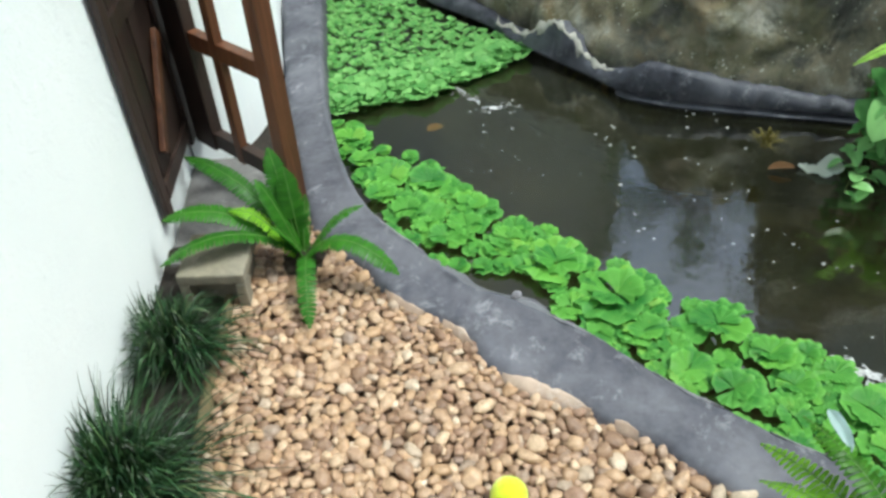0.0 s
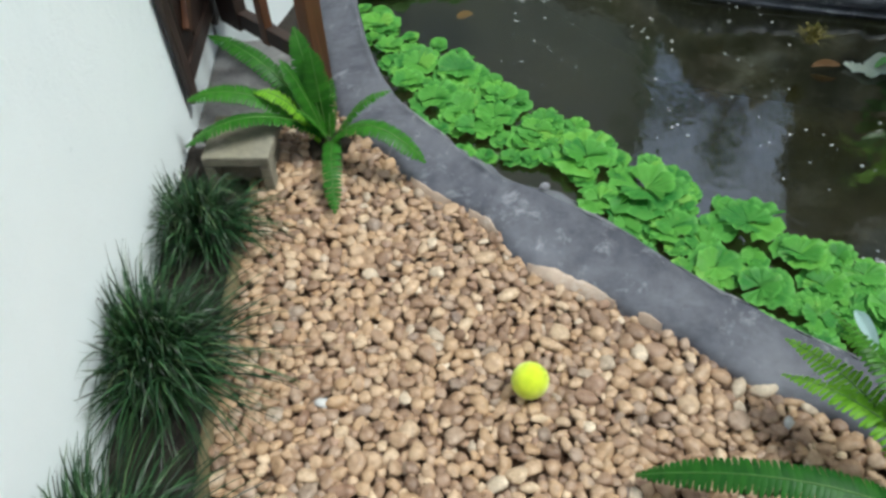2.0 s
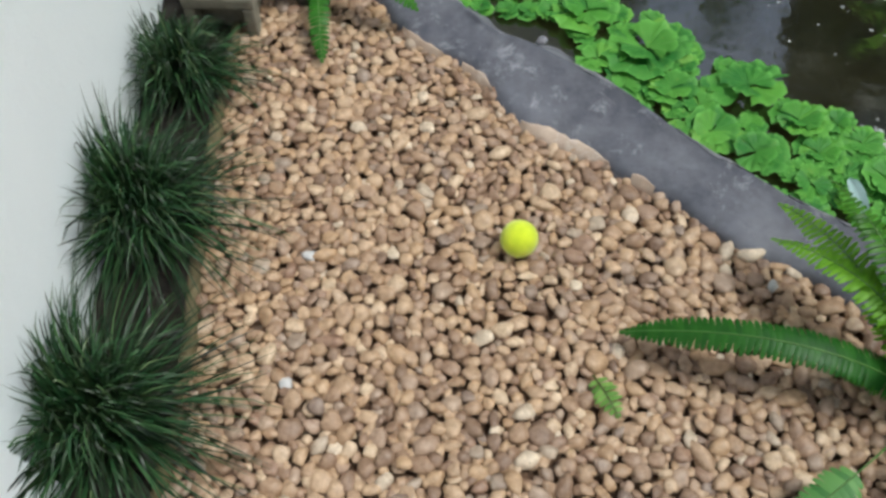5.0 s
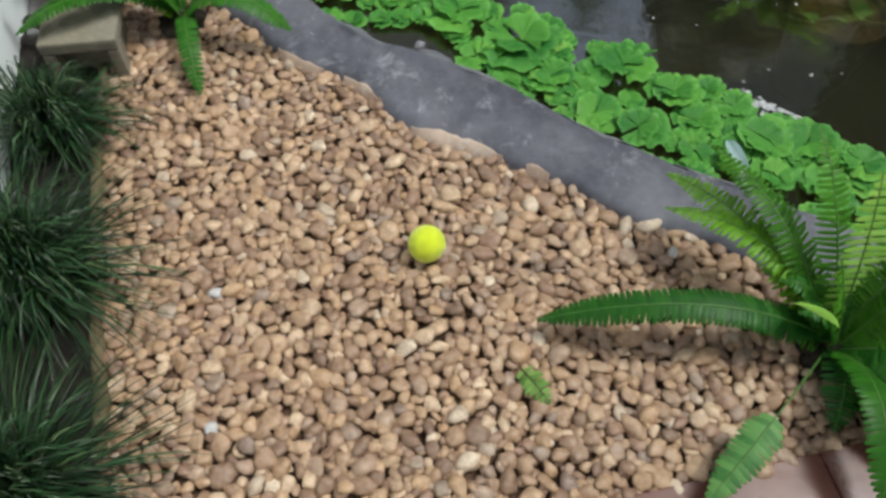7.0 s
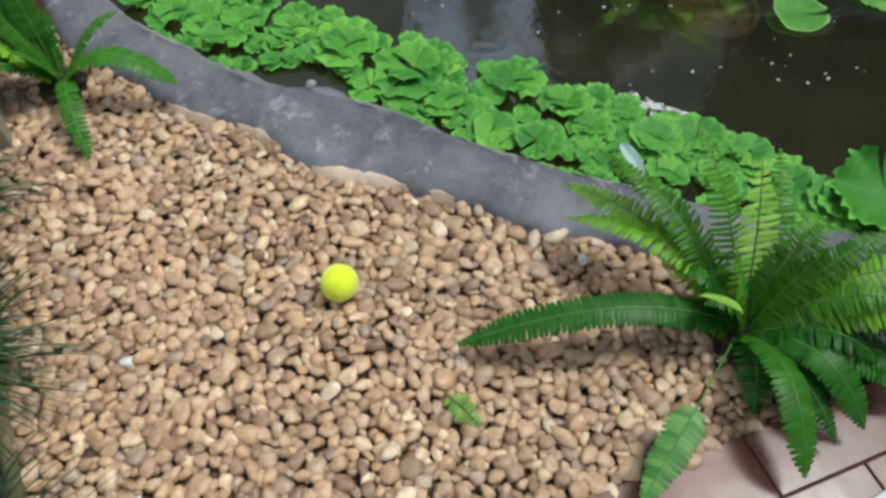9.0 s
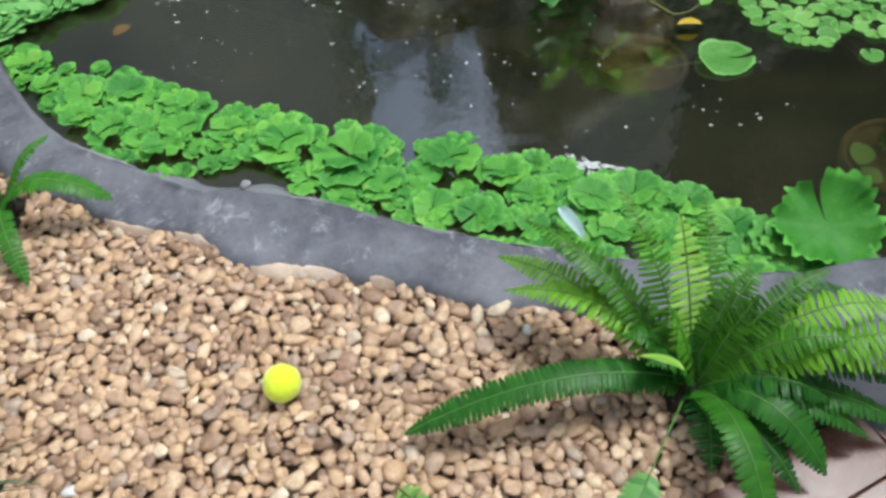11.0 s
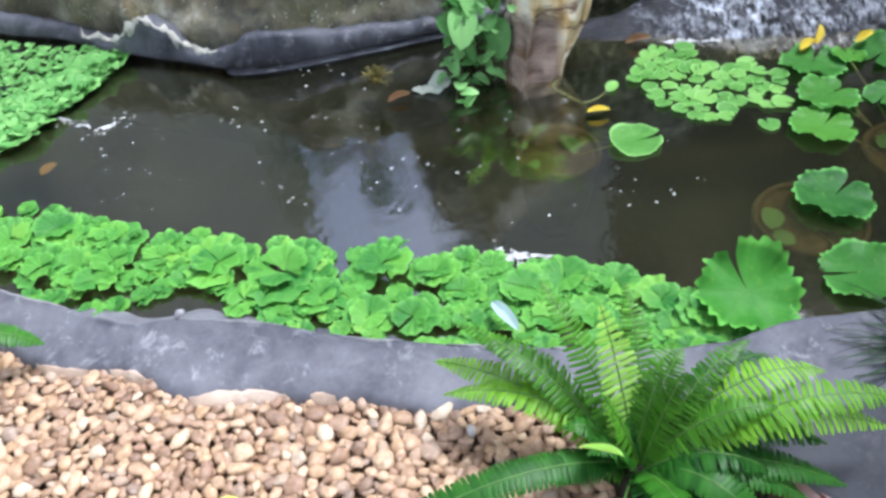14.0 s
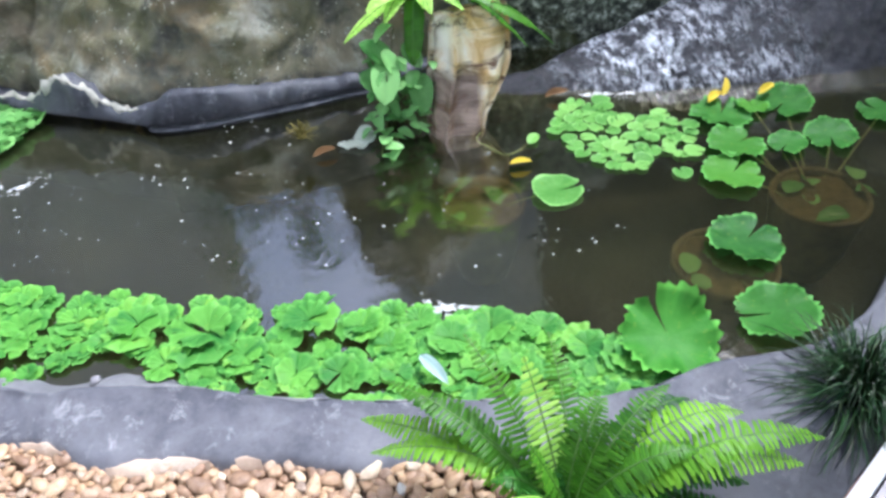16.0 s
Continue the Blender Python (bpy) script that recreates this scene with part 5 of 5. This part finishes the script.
def arum():
    ob = new("arum_plant")
    base = Vector((0.985, 1.215, WATER))
    ob.matrix_world = Matrix.Translation(base)
    rng = random.Random(2)
    spots = [(0.890, 1.16, 0.13, 0.115), (0.965, 1.14, 0.155, 0.115), (1.050, 1.12, 0.105, 0.105), (0.910, 1.18, 0.215, 0.100), (0.95, 1.12, 0.05, 0.06), (1.02, 1.10, 0.04, 0.055),
             (0.97, 1.15, 0.19, 0.075), (1.05, 1.18, 0.17, 0.075), (0.90, 1.10, 0.01, 0.05), (1.00, 1.05, -0.02, 0.05), (0.89, 1.02, -0.05, 0.05), (0.93, 1.00, -0.055, 0.045),
             (1.07, 1.08, 0.0, 0.05), (0.94, 1.25, 0.16, 0.08), (1.06, 1.04, -0.04, 0.045), (0.985, 1.10, 0.09, 0.06), (0.87, 1.0, -0.06, 0.045), (1.03, 1.2, 0.23, 0.07)]
    for q in range(66):
        z = rng.uniform(-0.05, 0.17) if q < 34 else rng.uniform(-0.055, 0.05)
        spots.append((rng.uniform(0.91, 1.09) + 0.15 * min(0, z - 0.06), rng.uniform(1.05, 1.22), z, rng.uniform(0.032, 0.06)))
    for k, (x, y, z, ln) in enumerate(spots):
        p = Vector((x, y, z)) - base
        w = math.degrees(math.atan2(p.y - 0.02, p.x + 0.02)) + rng.uniform(-40, 40)
        lf = part("leaf", OVATES[k % 3], M_ARUM, ob)
        dip, turn = (rng.uniform(25, 45), rng.uniform(-60, 60)) if k < 8 else (rng.uniform(-30, 22), rng.uniform(-120, 120))
        lf.matrix_basis = pose(p.x, p.y, p.z, rng.uniform(-20, 20), dip, -90 + turn) @ Matrix.Scale(ln * 1.15, 4)
        v, f = tube(arc((p.x * 0.1, p.y * 0.1, 0), p, 0.03, 10), 0.0028, 0.0016)
        part("petiole", raw("petiole", v, f), M_STALK, ob)
    return tagged(ob, "leafy green arum growing from the water beside the rock", "water plant")


arum()


def garden_tree(x, y):
    """A small unseen tree, placed for its reflection: tapered trunk, limbs, and leaves in loose clumps."""
    ob = new("tree")
    ob.matrix_world = pose(x, y, -0.04)
    rng = random.Random(6)
    v, f = tube(arc((0, 0, 0), (0.06, 0.05, 1.75), 0.0, 10), 0.05, 0.028, 8)
    part("trunk", raw("trunk", v, f), M_BARK, ob)
    verts, faces = [], []
    for end in ((-0.26, 0.0, 1.85), (0.34, -0.05, 1.82), (0.06, -0.1, 1.95), (0.04, 0.0, 2.16), (0.10, 0.05, 2.36), (-0.46, 0.32, 1.62), (-0.40, 0.30, 2.05), (-0.44, 0.34, 2.45), (0.52, -0.30, 2.60)):
        v, f = tube(arc((0.06, 0.05, 1.70), end, 0.08, 8), 0.022, 0.008, 6)
        part("limb", raw("limb", v, f), M_BARK, ob)
        for _ in range(44):
            p = Vector(end) + Vector((rng.gauss(0, 0.07), rng.gauss(0, 0.12), rng.gauss(0, 0.075)))
            d = Vector((rng.gauss(0, 1), rng.gauss(0, 1), rng.gauss(-0.3, 0.7))).normalized()
            w = d.cross(Vector((0.2, 0.1, 1))).normalized() * 0.020
            n, k = d.cross(w).normalized() * 0.006, len(verts)
            verts += [p, p + d * 0.035 + w + n, p + d * 0.085, p + d * 0.035 - w + n]
            faces += [(k, k + 1, k + 2), (k, k + 2, k + 3)]
    part("crown", raw("crown", verts, faces), M_FERN_DARK, ob, "loose clumps of dark green leaves")
    return tagged(ob, "small dark green tree, unseen, placed for its reflection in the pond", "tree")


garden_tree(1.10, 3.5)


def standing_rock():
    """A split slab: a narrow bright facet beside a wide face that steps back below, tapering towards the water."""
    bm = bmesh.new()
    bmesh.ops.create_cube(bm, size=1.0)
    bmesh.ops.subdivide_edges(bm, edges=bm.edges[:], cuts=30, use_grid_fill=True)
    for v in bm.verts:
        x, y, z = v.co * 2
        f = min(1.0, max(0.0, (z + 0.85) / 1.15))
        f = f * f * (3 - 2 * f)
        left, right = -0.100 + 0.012 * z, 0.062 + 0.092 * f
        s = (x + 1) / 2
        p = Vector((left + (right - left) * s, y * (0.044 - 0.028 * z), z * 0.192 + 0.008))
        if y < 0:
            front = 0.045 * max(0.0, 0.32 - s) / 0.32 - 0.020 * math.exp(-((s - 0.34) / 0.06) ** 2) + 0.030 * max(0.0, s - 0.80) / 0.20
            front += 0.034 / (1 + math.exp((z - 0.10 + 0.5 * (s - 0.6)) * 30)) * (s > 0.34)
            p.y += front * -y
        p.y += 0.075 * z
        if z > 0.5:
            p.z += (z - 0.5) * 2 * (0.040 * s - 0.020)
        p -= Vector((x, y, z)).normalized() * 0.026 * max(0.0, (abs(x) ** 10 + abs(y) ** 10 + abs(z) ** 10) - 1.05)
        facet = noise.voronoi(p * 13 + Vector((3, 1, 2)))[0]
        p += Vector((x * 0.5, y, z * 0.5)) * (0.009 * turb(p, 11, 4) + 0.010 * (facet[1] - facet[0]) - 0.003 + 0.004 * turb((p.x * 2, p.y, p.z + p.x * 0.5), 26, 3))
        v.co = p
    ob = part("standing_rock", smooth(bm), M_OCHRE)
    ob.matrix_world = pose(1.178, 1.068, 0.066, 0, 0, -26)
    return tagged(ob, "upright ochre and cream sandstone slab standing in the pond", "rock")


standing_rock()


HANGING_FRONDS = [
    ((0.87, 1.20, 0.215), 0.06, 0.024, 20, M_FERN_YOUNG, 1.15), ((0.98, 1.14, 0.27), 0.06, 0.024, 20, M_FERN_YOUNG, 1.15), ((1.08, 1.08, 0.31), 0.05, 0.024, 20, M_FERN_YOUNG, 1.15),
    ((1.29, 1.02, 0.30), 0.06, 0.024, 20, M_FERN_YOUNG, 1.15), ((1.20, 1.02, 0.33), 0.05, 0.024, 20, M_FERN_YOUNG, 1.15), ((1.48, 1.02, 0.12), 0.14, 0.026, 26, M_FERN, 1.1),
    ((1.42, 1.06, 0.28), 0.08, 0.032, 20, M_FERN_YOUNG, 1.2), ((1.22, 1.06, 0.37), 0.05, 0.024, 20, M_FERN_YOUNG, 1.15),
]
TRAILING_FRONDS = [
    ((1.40, 1.00, 0.20), 0.10, 0.028, 22, M_FERN, 1.2), ((1.04, 1.10, 0.15), 0.10, 0.030, 12, M_FERN, 2.0), ((0.92, 1.12, 0.33), 0.05, 0.024, 20, M_FERN_YOUNG, 1.15),
    ((1.33, 1.00, 0.40), 0.06, 0.024, 20, M_FERN_YOUNG, 1.15), ((1.17, 1.02, 0.305), 0.07, 0.024, 20, M_FERN_YOUNG, 1.15), ((1.09, 1.06, 0.300), 0.06, 0.024, 20, M_FERN_YOUNG, 1.15),
    ((1.25, 1.00, 0.320), 0.07, 0.024, 20, M_FERN_YOUNG, 1.15), ((1.36, 0.98, 0.16), 0.13, 0.026, 20, M_FERN, 1.1),
]
fern("wall_fern", (1.13, 1.24, 0.27), HANGING_FRONDS + TRAILING_FRONDS, "light green fern hanging from the rock wall")


def sunken_pot(x, y, r, z):
    ob = new("sunken_pot")
    ob.matrix_world = pose(x, y, z)
    prof = [(0.60, -0.20), (0.80, -0.12), (0.93, 0.0), (1.0, 0.03), (1.02, 0.05), (0.98, 0.06), (0.90, 0.05), (0.82, -0.02)]
    verts = [(r * a * math.cos(w), r * a * math.sin(w), b) for a, b in prof for w in np.linspace(0, 2 * math.pi, 40, endpoint=False)]
    part("pot_wall", raw("pot_wall", verts, grid_faces(len(prof), 40, True)), M_POT, ob)
    verts = [(0, 0, 0.050)] + [(r * 0.90 * math.cos(w), r * 0.90 * math.sin(w), 0.040 + 0.008 * math.sin(5 * w)) for w in np.linspace(0, 2 * math.pi, 24, endpoint=False)]
    part("silt", raw("silt", verts, [(0, 1 + k, 1 + (k + 1) % 24) for k in range(24)]), M_SILT, ob)
    rng = random.Random(int(x * 100))
    for k in range(7):
        w, q = rng.uniform(0, 6.28), r * rng.uniform(0.2, 0.95)
        lf = part("leaf", OVATES[k % 3], M_SUNKEN, ob, "brown submerged leaf")
        lf.matrix_basis = pose(q * math.cos(w), q * math.sin(w), 0.045 + 0.003 * k, rng.uniform(-12, 12), rng.uniform(-8, 8), rng.uniform(0, 360)) @ Matrix.Scale(rng.uniform(0.05, 0.085), 4)
    return tagged(ob, "round clay pot sunk under the murky water", "pot", "sunken pots")


sunken_pot(1.816, 0.237, 0.130, -0.146)
sunken_pot(1.421, 0.172, 0.130, -0.150)
sunken_pot(1.032, 0.689, 0.115, -0.146)


def stray_leaf(name, x, y, z, size, turn, material, label, tilt=12):
    ob = part(name, ovate(name, size * 100, 0.16, 0.03), material)
    ob.matrix_world = pose(x, y, z, tilt, -tilt, turn) @ Matrix.Scale(size, 4)
    if material is M_YELLOW or material is M_DRY:
        ob.matrix_world = ob.matrix_world @ Matrix.Diagonal((1.1, 0.62, 1.6, 1))
    return tagged(ob, label, "leaf")


stray_leaf("fallen_leaf", 1.855, 0.715, WATER + 0.020, 0.075, 20, M_YELLOW, "curled yellow leaf resting on a lily pad", 4)
stray_leaf("fallen_leaf", 1.915, 0.720, WATER + 0.022, 0.062, 40, M_YELLOW, "upturned yellow leaf resting on a lily pad", 32)
stray_leaf("fallen_leaf", 2.01, 0.665, WATER + 0.024, 0.065, 5, M_YELLOW, "yellow leaf resting on a lily pad", 14)
stray_leaf("yellow_leaf", -0.305, 1.315, WATER - 0.010, 0.060, 35, M_SUNKEN, "yellowed leaf drifting just at the surface", 3)
stray_leaf("dry_leaf", 1.46, 1.03, WATER + 0.012, 0.075, -20, M_DRY, "dry brown leaf at the foot of the wet rock")
for x, y, size, turn, shape in ((0.835, 1.150, 0.075, -30, 2), (0.80, 1.10, 0.045, 60, 5), (0.86, 1.12, 0.050, 200, 7)):
    crumpled = LEAVES[shape].copy()
    crumpled.materials.clear()
    ob = part("faded_leaf", crumpled, M_PALE)
    ob.matrix_world = pose(x, y, WATER + 0.006, 5, -8, turn) @ Matrix.Scale(size, 4)
    tagged(ob, "crumpled whitish leaf floating by the arum", "leaf")
sprout = stray_leaf("pale_leaf", 1.275, 0.835, WATER + 0.006, 0.055, 30, M_PAD_SMALL, "small pale green leaf floating on the water", 8)
stray_leaf("yellow_leaf", 1.165, 0.765, WATER + 0.016, 0.06, -20, M_YELLOW, "small yellow leaf floating on the water", 3)

v, f = tube(line([(1.275, 0.84, WATER + 0.008), (1.235, 0.825, WATER + 0.003), (1.19, 0.83, WATER + 0.002), (1.17, 0.88, WATER + 0.004), (1.15, 0.93, WATER + 0.012), (1.175, 0.945, WATER + 0.022)], 24), 0.0013, 0.0017)
stem = part("stem", raw("stem", v, f), M_LILY_STALK, sprout, "thin curled pale stem")
stem.matrix_basis = sprout.matrix_world.inverted()


def flecks():
    """Pale petals and specks drifting on the water."""
    rng = random.Random(77)
    verts, faces = [], []
    spots = [(rng.uniform(-0.20, 0.75), rng.uniform(0.75, 1.45)) for _ in range(84)] + [(rng.uniform(0.5, 1.3), rng.uniform(0.35, 0.9)) for _ in range(34)]
    for k in range(46):
        u = k / 45
        spots.append((-0.24 + 0.22 * u + rng.gauss(0, 0.012), 1.52 - 0.10 * u + 0.05 * math.sin(9 * u) + rng.gauss(0, 0.012)))
    for x, y in spots:
        if inside(x, y, BAND):
            continue
        r, turn = rng.uniform(0.0020, 0.0060), rng.uniform(0, 6.28)
        first = len(verts)
        verts.append((x, y, WATER + 0.004))
        for q in range(6):
            w = turn + q * math.pi / 3
            k = r * rng.uniform(0.6, 1.2)
            verts.append((x + k * math.cos(w), y + k * math.sin(w) * 0.8, WATER + 0.0015))
        faces += [(first, first + 1 + q, first + 1 + (q + 1) % 6) for q in range(6)]
    ob = part("floating_specks", raw("floating_specks", verts, faces), M_FOAM)
    return tagged(ob, "pale specks and petals scattered on the water", "debris", kind="stuff")


flecks()


def foam_patch(x, y, long, wide, turn, seed):
    """A thin raft of white froth."""
    verts = [(0, 0, 0.006)]
    for r in range(1, 13):
        u = r / 12
        for k in range(72):
            w = 2 * math.pi * k / 72
            q = u * (0.85 + 0.55 * turb((math.cos(w), math.sin(w), seed), 2.6, 4))
            verts.append((long * q * math.cos(w), wide * q * math.sin(w), 0.006 * (1 - u ** 3) + 0.002 * turb((q * 9, w, seed), 3, 2) * (1 - u)))
    faces = [(0, 1 + k, 1 + (k + 1) % 72) for k in range(72)]
    for r in range(11):
        for k in range(72):
            x0, y0, _ = verts[1 + r * 72 + k]
            if turb((x0, y0, seed), 55, 4) < 0.32 - 0.040 * r:
                faces.append((1 + r * 72 + k, 1 + (r + 1) * 72 + k, 1 + (r + 1) * 72 + (k + 1) % 72, 1 + r * 72 + (k + 1) % 72))
    ob = part("foam_patch", raw("foam_patch", verts, faces), M_FROTH)
    ob.matrix_world = pose(x, y, WATER + 0.002, 0, 0, turn)
    return tagged(ob, "thin patch of white froth floating on the water", "foam")


grass_clump(0.678, 1.135, 0.045, 0.055, 90, 9, "small yellow-brown weed tuft standing in the pond", M_WEED)
stray_leaf("dry_leaf", 0.695, 1.115, WATER + 0.010, 0.070, -5, M_DRY, "curled orange-brown leaf against the weed tuft", 10)
foam_patch(0.742, 0.360, 0.092, 0.032, -36, 12)
foam_patch(1.615, 0.965, 0.050, 0.022, -35, 1)
foam_patch(1.695, 0.910, 0.036, 0.024, -20, 2)
foam_patch(-0.215, 1.555, 0.040, 0.008, -48, 3)
foam_patch(-0.165, 1.49, 0.030, 0.010, -35, 4)
foam_patch(-0.100, 1.445, 0.042, 0.009, 5, 5)
strip = stray_leaf("faded_leaf", 0.612, 0.230, WATER + 0.046, 0.105, -83, M_BLEACHED, "long bleached bluish white leaf among the water lettuce", 5)
strip.matrix_world = strip.matrix_world @ Matrix.Diagonal((1, 0.42, 1, 1))

# ---- gravel and small things ----
GRAVEL = [(-0.655, 0.60), (-0.640, 0.45), (-0.600, 0.17), (-0.530, -0.17), (-0.490, -0.34), (-0.455, -0.615), (0.308, -0.478), (0.62, -0.425), (0.74, -0.38),
          (0.69, -0.24), (0.60, -0.11), (0.516, -0.045), (0.446, -0.01), (0.33, 0.057), (0.248, 0.114), (0.126, 0.181), (-0.01, 0.24), (-0.135, 0.372),
          (-0.269, 0.451), (-0.367, 0.56), (-0.45, 0.62), (-0.50, 0.70), (-0.57, 0.80)]


def gravel_bed():
    bm = bmesh.new()
    vs = [bm.verts.new((x * 1.0, y, -0.012)) for x, y in GRAVEL]
    bm.faces.new(vs)
    bmesh.ops.triangulate(bm, faces=bm.faces[:])
    ob = part("gravel_bed", bm, M_SAND)
    return tagged(ob, "bed of tan and brown river pebbles", "gravel", kind="structure")


def pebble_shape(seed):
    bm = bmesh.new()
    bmesh.ops.create_icosphere(bm, subdivisions=2, radius=1.0)
    rng = random.Random(seed)
    off = Vector((rng.uniform(0, 50), rng.uniform(0, 50), 0))
    flat = rng.uniform(0.78, 1.0)
    cuts = [Vector((rng.gauss(0, 1), rng.gauss(0, 1), rng.gauss(0, 0.7))).normalized() for _ in range(8)]
    long = rng.uniform(0.98, 1.10)
    for v in bm.verts:
        q = v.co.copy()
        k = 1 + 0.30 * noise.noise(q * 1.2 + off) + 0.14 * noise.noise(q * 2.6 + off)
        p = q * k
        for c in cuts:
            over = p.dot(c) - 0.66
            if over > 0:
                p = p - c * (over * 0.88)
        v.co = Vector((p.x * long, p.y * flat / long, p.z * 0.50))
    co = [tuple(v.co) for v in bm.verts]
    fs = [tuple(v.index for v in f.verts) for f in bm.faces]
    bm.free()
    return co, fs


bed = gravel_bed()
SHAPES = [pebble_shape(k) for k in range(16)]
MESHES = [raw("pebble", *s) for s in SHAPES]
pebbles, verts, faces = [], [], []
rng = random.Random(21)
taken = {}


def room(x, y, r):
    """Whether a stone of radius r fits beside those laid so far; if so it is laid."""
    i, j = int(x // 0.03), int(y // 0.03)
    for a in (-2, -1, 0, 1, 2):
        for b in (-2, -1, 0, 1, 2):
            for u, v, q in taken.get((i + a, j + b), ()):
                if (x - u) ** 2 + (y - v) ** 2 < (0.80 * (r + q)) ** 2:
                    return False
    taken.setdefault((i, j), []).append((x, y, r))
    return True


def lay(layer, x, y, r, level):
    m = pose(x, y, level + rng.uniform(-0.002, 0.002) + 0.003 * turb((x, y, 0), 6, 2), rng.gauss(0, 12), rng.gauss(0, 12), rng.uniform(0, 360))
    m = m @ Matrix.Diagonal((r * rng.uniform(0.98, 1.22), r * rng.uniform(0.92, 1.12), r * rng.uniform(0.75, 1.0), 1))
    pebbles.append((layer, x, y, rng.randrange(16), m))


for x, y in scatter(GRAVEL, 0.0170, 31, 40000):
    lay(0, x, y, rng.uniform(0.011, 0.016), -0.0025)
gx, gy = [p[0] for p in GRAVEL], [p[1] for p in GRAVEL]
for r0, r1, tries in ((0.0150, 0.0190, 420), (0.0125, 0.0150, 2200), (0.0100, 0.0125, 12000), (0.0070, 0.0095, 20000)):
    for _ in range(tries):
        x, y = rng.uniform(min(gx), max(gx)), rng.uniform(min(gy), max(gy))
        r = rng.uniform(r0, r1)
        if inside(x, y, GRAVEL) and x * x + (y + 0.044) ** 2 > (0.012 + r) ** 2 and room(x, y, r):
            lay(1, x, y, r * 1.30, 0.004 - 0.30 * (0.016 - r))
single = sorted((p for p in pebbles if p[0] == 1 and -0.45 < p[1] < 0.55 and p[2] < -0.10), key=lambda p: p[2])[:300]
chosen = {id(p) for p in single}
for p in pebbles:
    if id(p) in chosen:
        continue
    co, fs = SHAPES[p[3]]
    a = np.array(p[4])
    first = len(verts)
    verts += list(np.array(co) @ a[:3, :3].T + a[:3, 3])
    faces += [tuple(first + i for i in f) for f in fs]
rest = part("pebbles", raw("pebbles", verts, faces), M_PEBBLES, bed)
rest["kind"] = "stuff"


def ball():
    bm = bmesh.new()
    bmesh.ops.create_uvsphere(bm, u_segments=48, v_segments=32, radius=0.033)
    ob = part("tennis_ball", smooth(bm), M_FELT)
    ob.matrix_world = pose(0.0, -0.044, 0.034, 20, 40, 0)
    return tagged(ob, "bright yellow-green ball resting on the pebbles", "ball")


ball()
for k, (x, y, r) in enumerate(((-0.358, -0.115, 0.016), (-0.336, -0.353, 0.015), (0.434, -0.058, 0.014))):
    ob = part("white_pebble", raw("white_pebble", *SHAPES[k]), M_WHITE_STONE)
    ob.matrix_world = pose(x, y, 0.008, 0, 0, 40 * k) @ Matrix.Scale(r, 4)
    tagged(ob, "small white pebble lying among the brown ones", "pebble", "white pebbles")
knob = part("rim_stone", raw("rim_stone", *SHAPES[4]), M_RIM_STONE)
knob.matrix_world = pose(0.0, 0.445, 0.042, 0, 0, 20) @ Matrix.Scale(0.015, 4)
tagged(knob, "small pale stone lying on the rim", "stone")

# ---- pieces ----
for p in single:
    ob = part("pebble", MESHES[p[3]], M_PEBBLE, bed)
    ob.matrix_basis = p[4]


def terrace_tiles():
    side, joint, back = 0.30, 0.0025, 0.0
    for j, deep in enumerate((0.105, 0.30, 0.30, 0.30, 0.30, 0.30)):
        bm = box(bmesh.new(), Matrix(), (side - joint, deep - joint, 0.012), 0.002)
        mesh = bpy.data.meshes.new("tile")
        bm.to_mesh(mesh)
        bm.free()
        for i in range(-4, 8):
            at = TERRACE @ Vector((side * (i + 0.42 + 0.5 * (j % 2)), -back - deep / 2, 0))
            if at.x < -0.50 or side * (i + 0.42 + 0.5 * (j % 2)) > 2.05:
                continue
            ob = part("tile", mesh, M_TILE, terrace_floor)
            ob.matrix_basis = TERRACE @ pose(side * (i + 0.42 + 0.5 * (j % 2)), -back - deep / 2, 0.003 + 0.0006 * ((i * 7 + j * 3) % 3))
        back += deep


terrace_tiles()
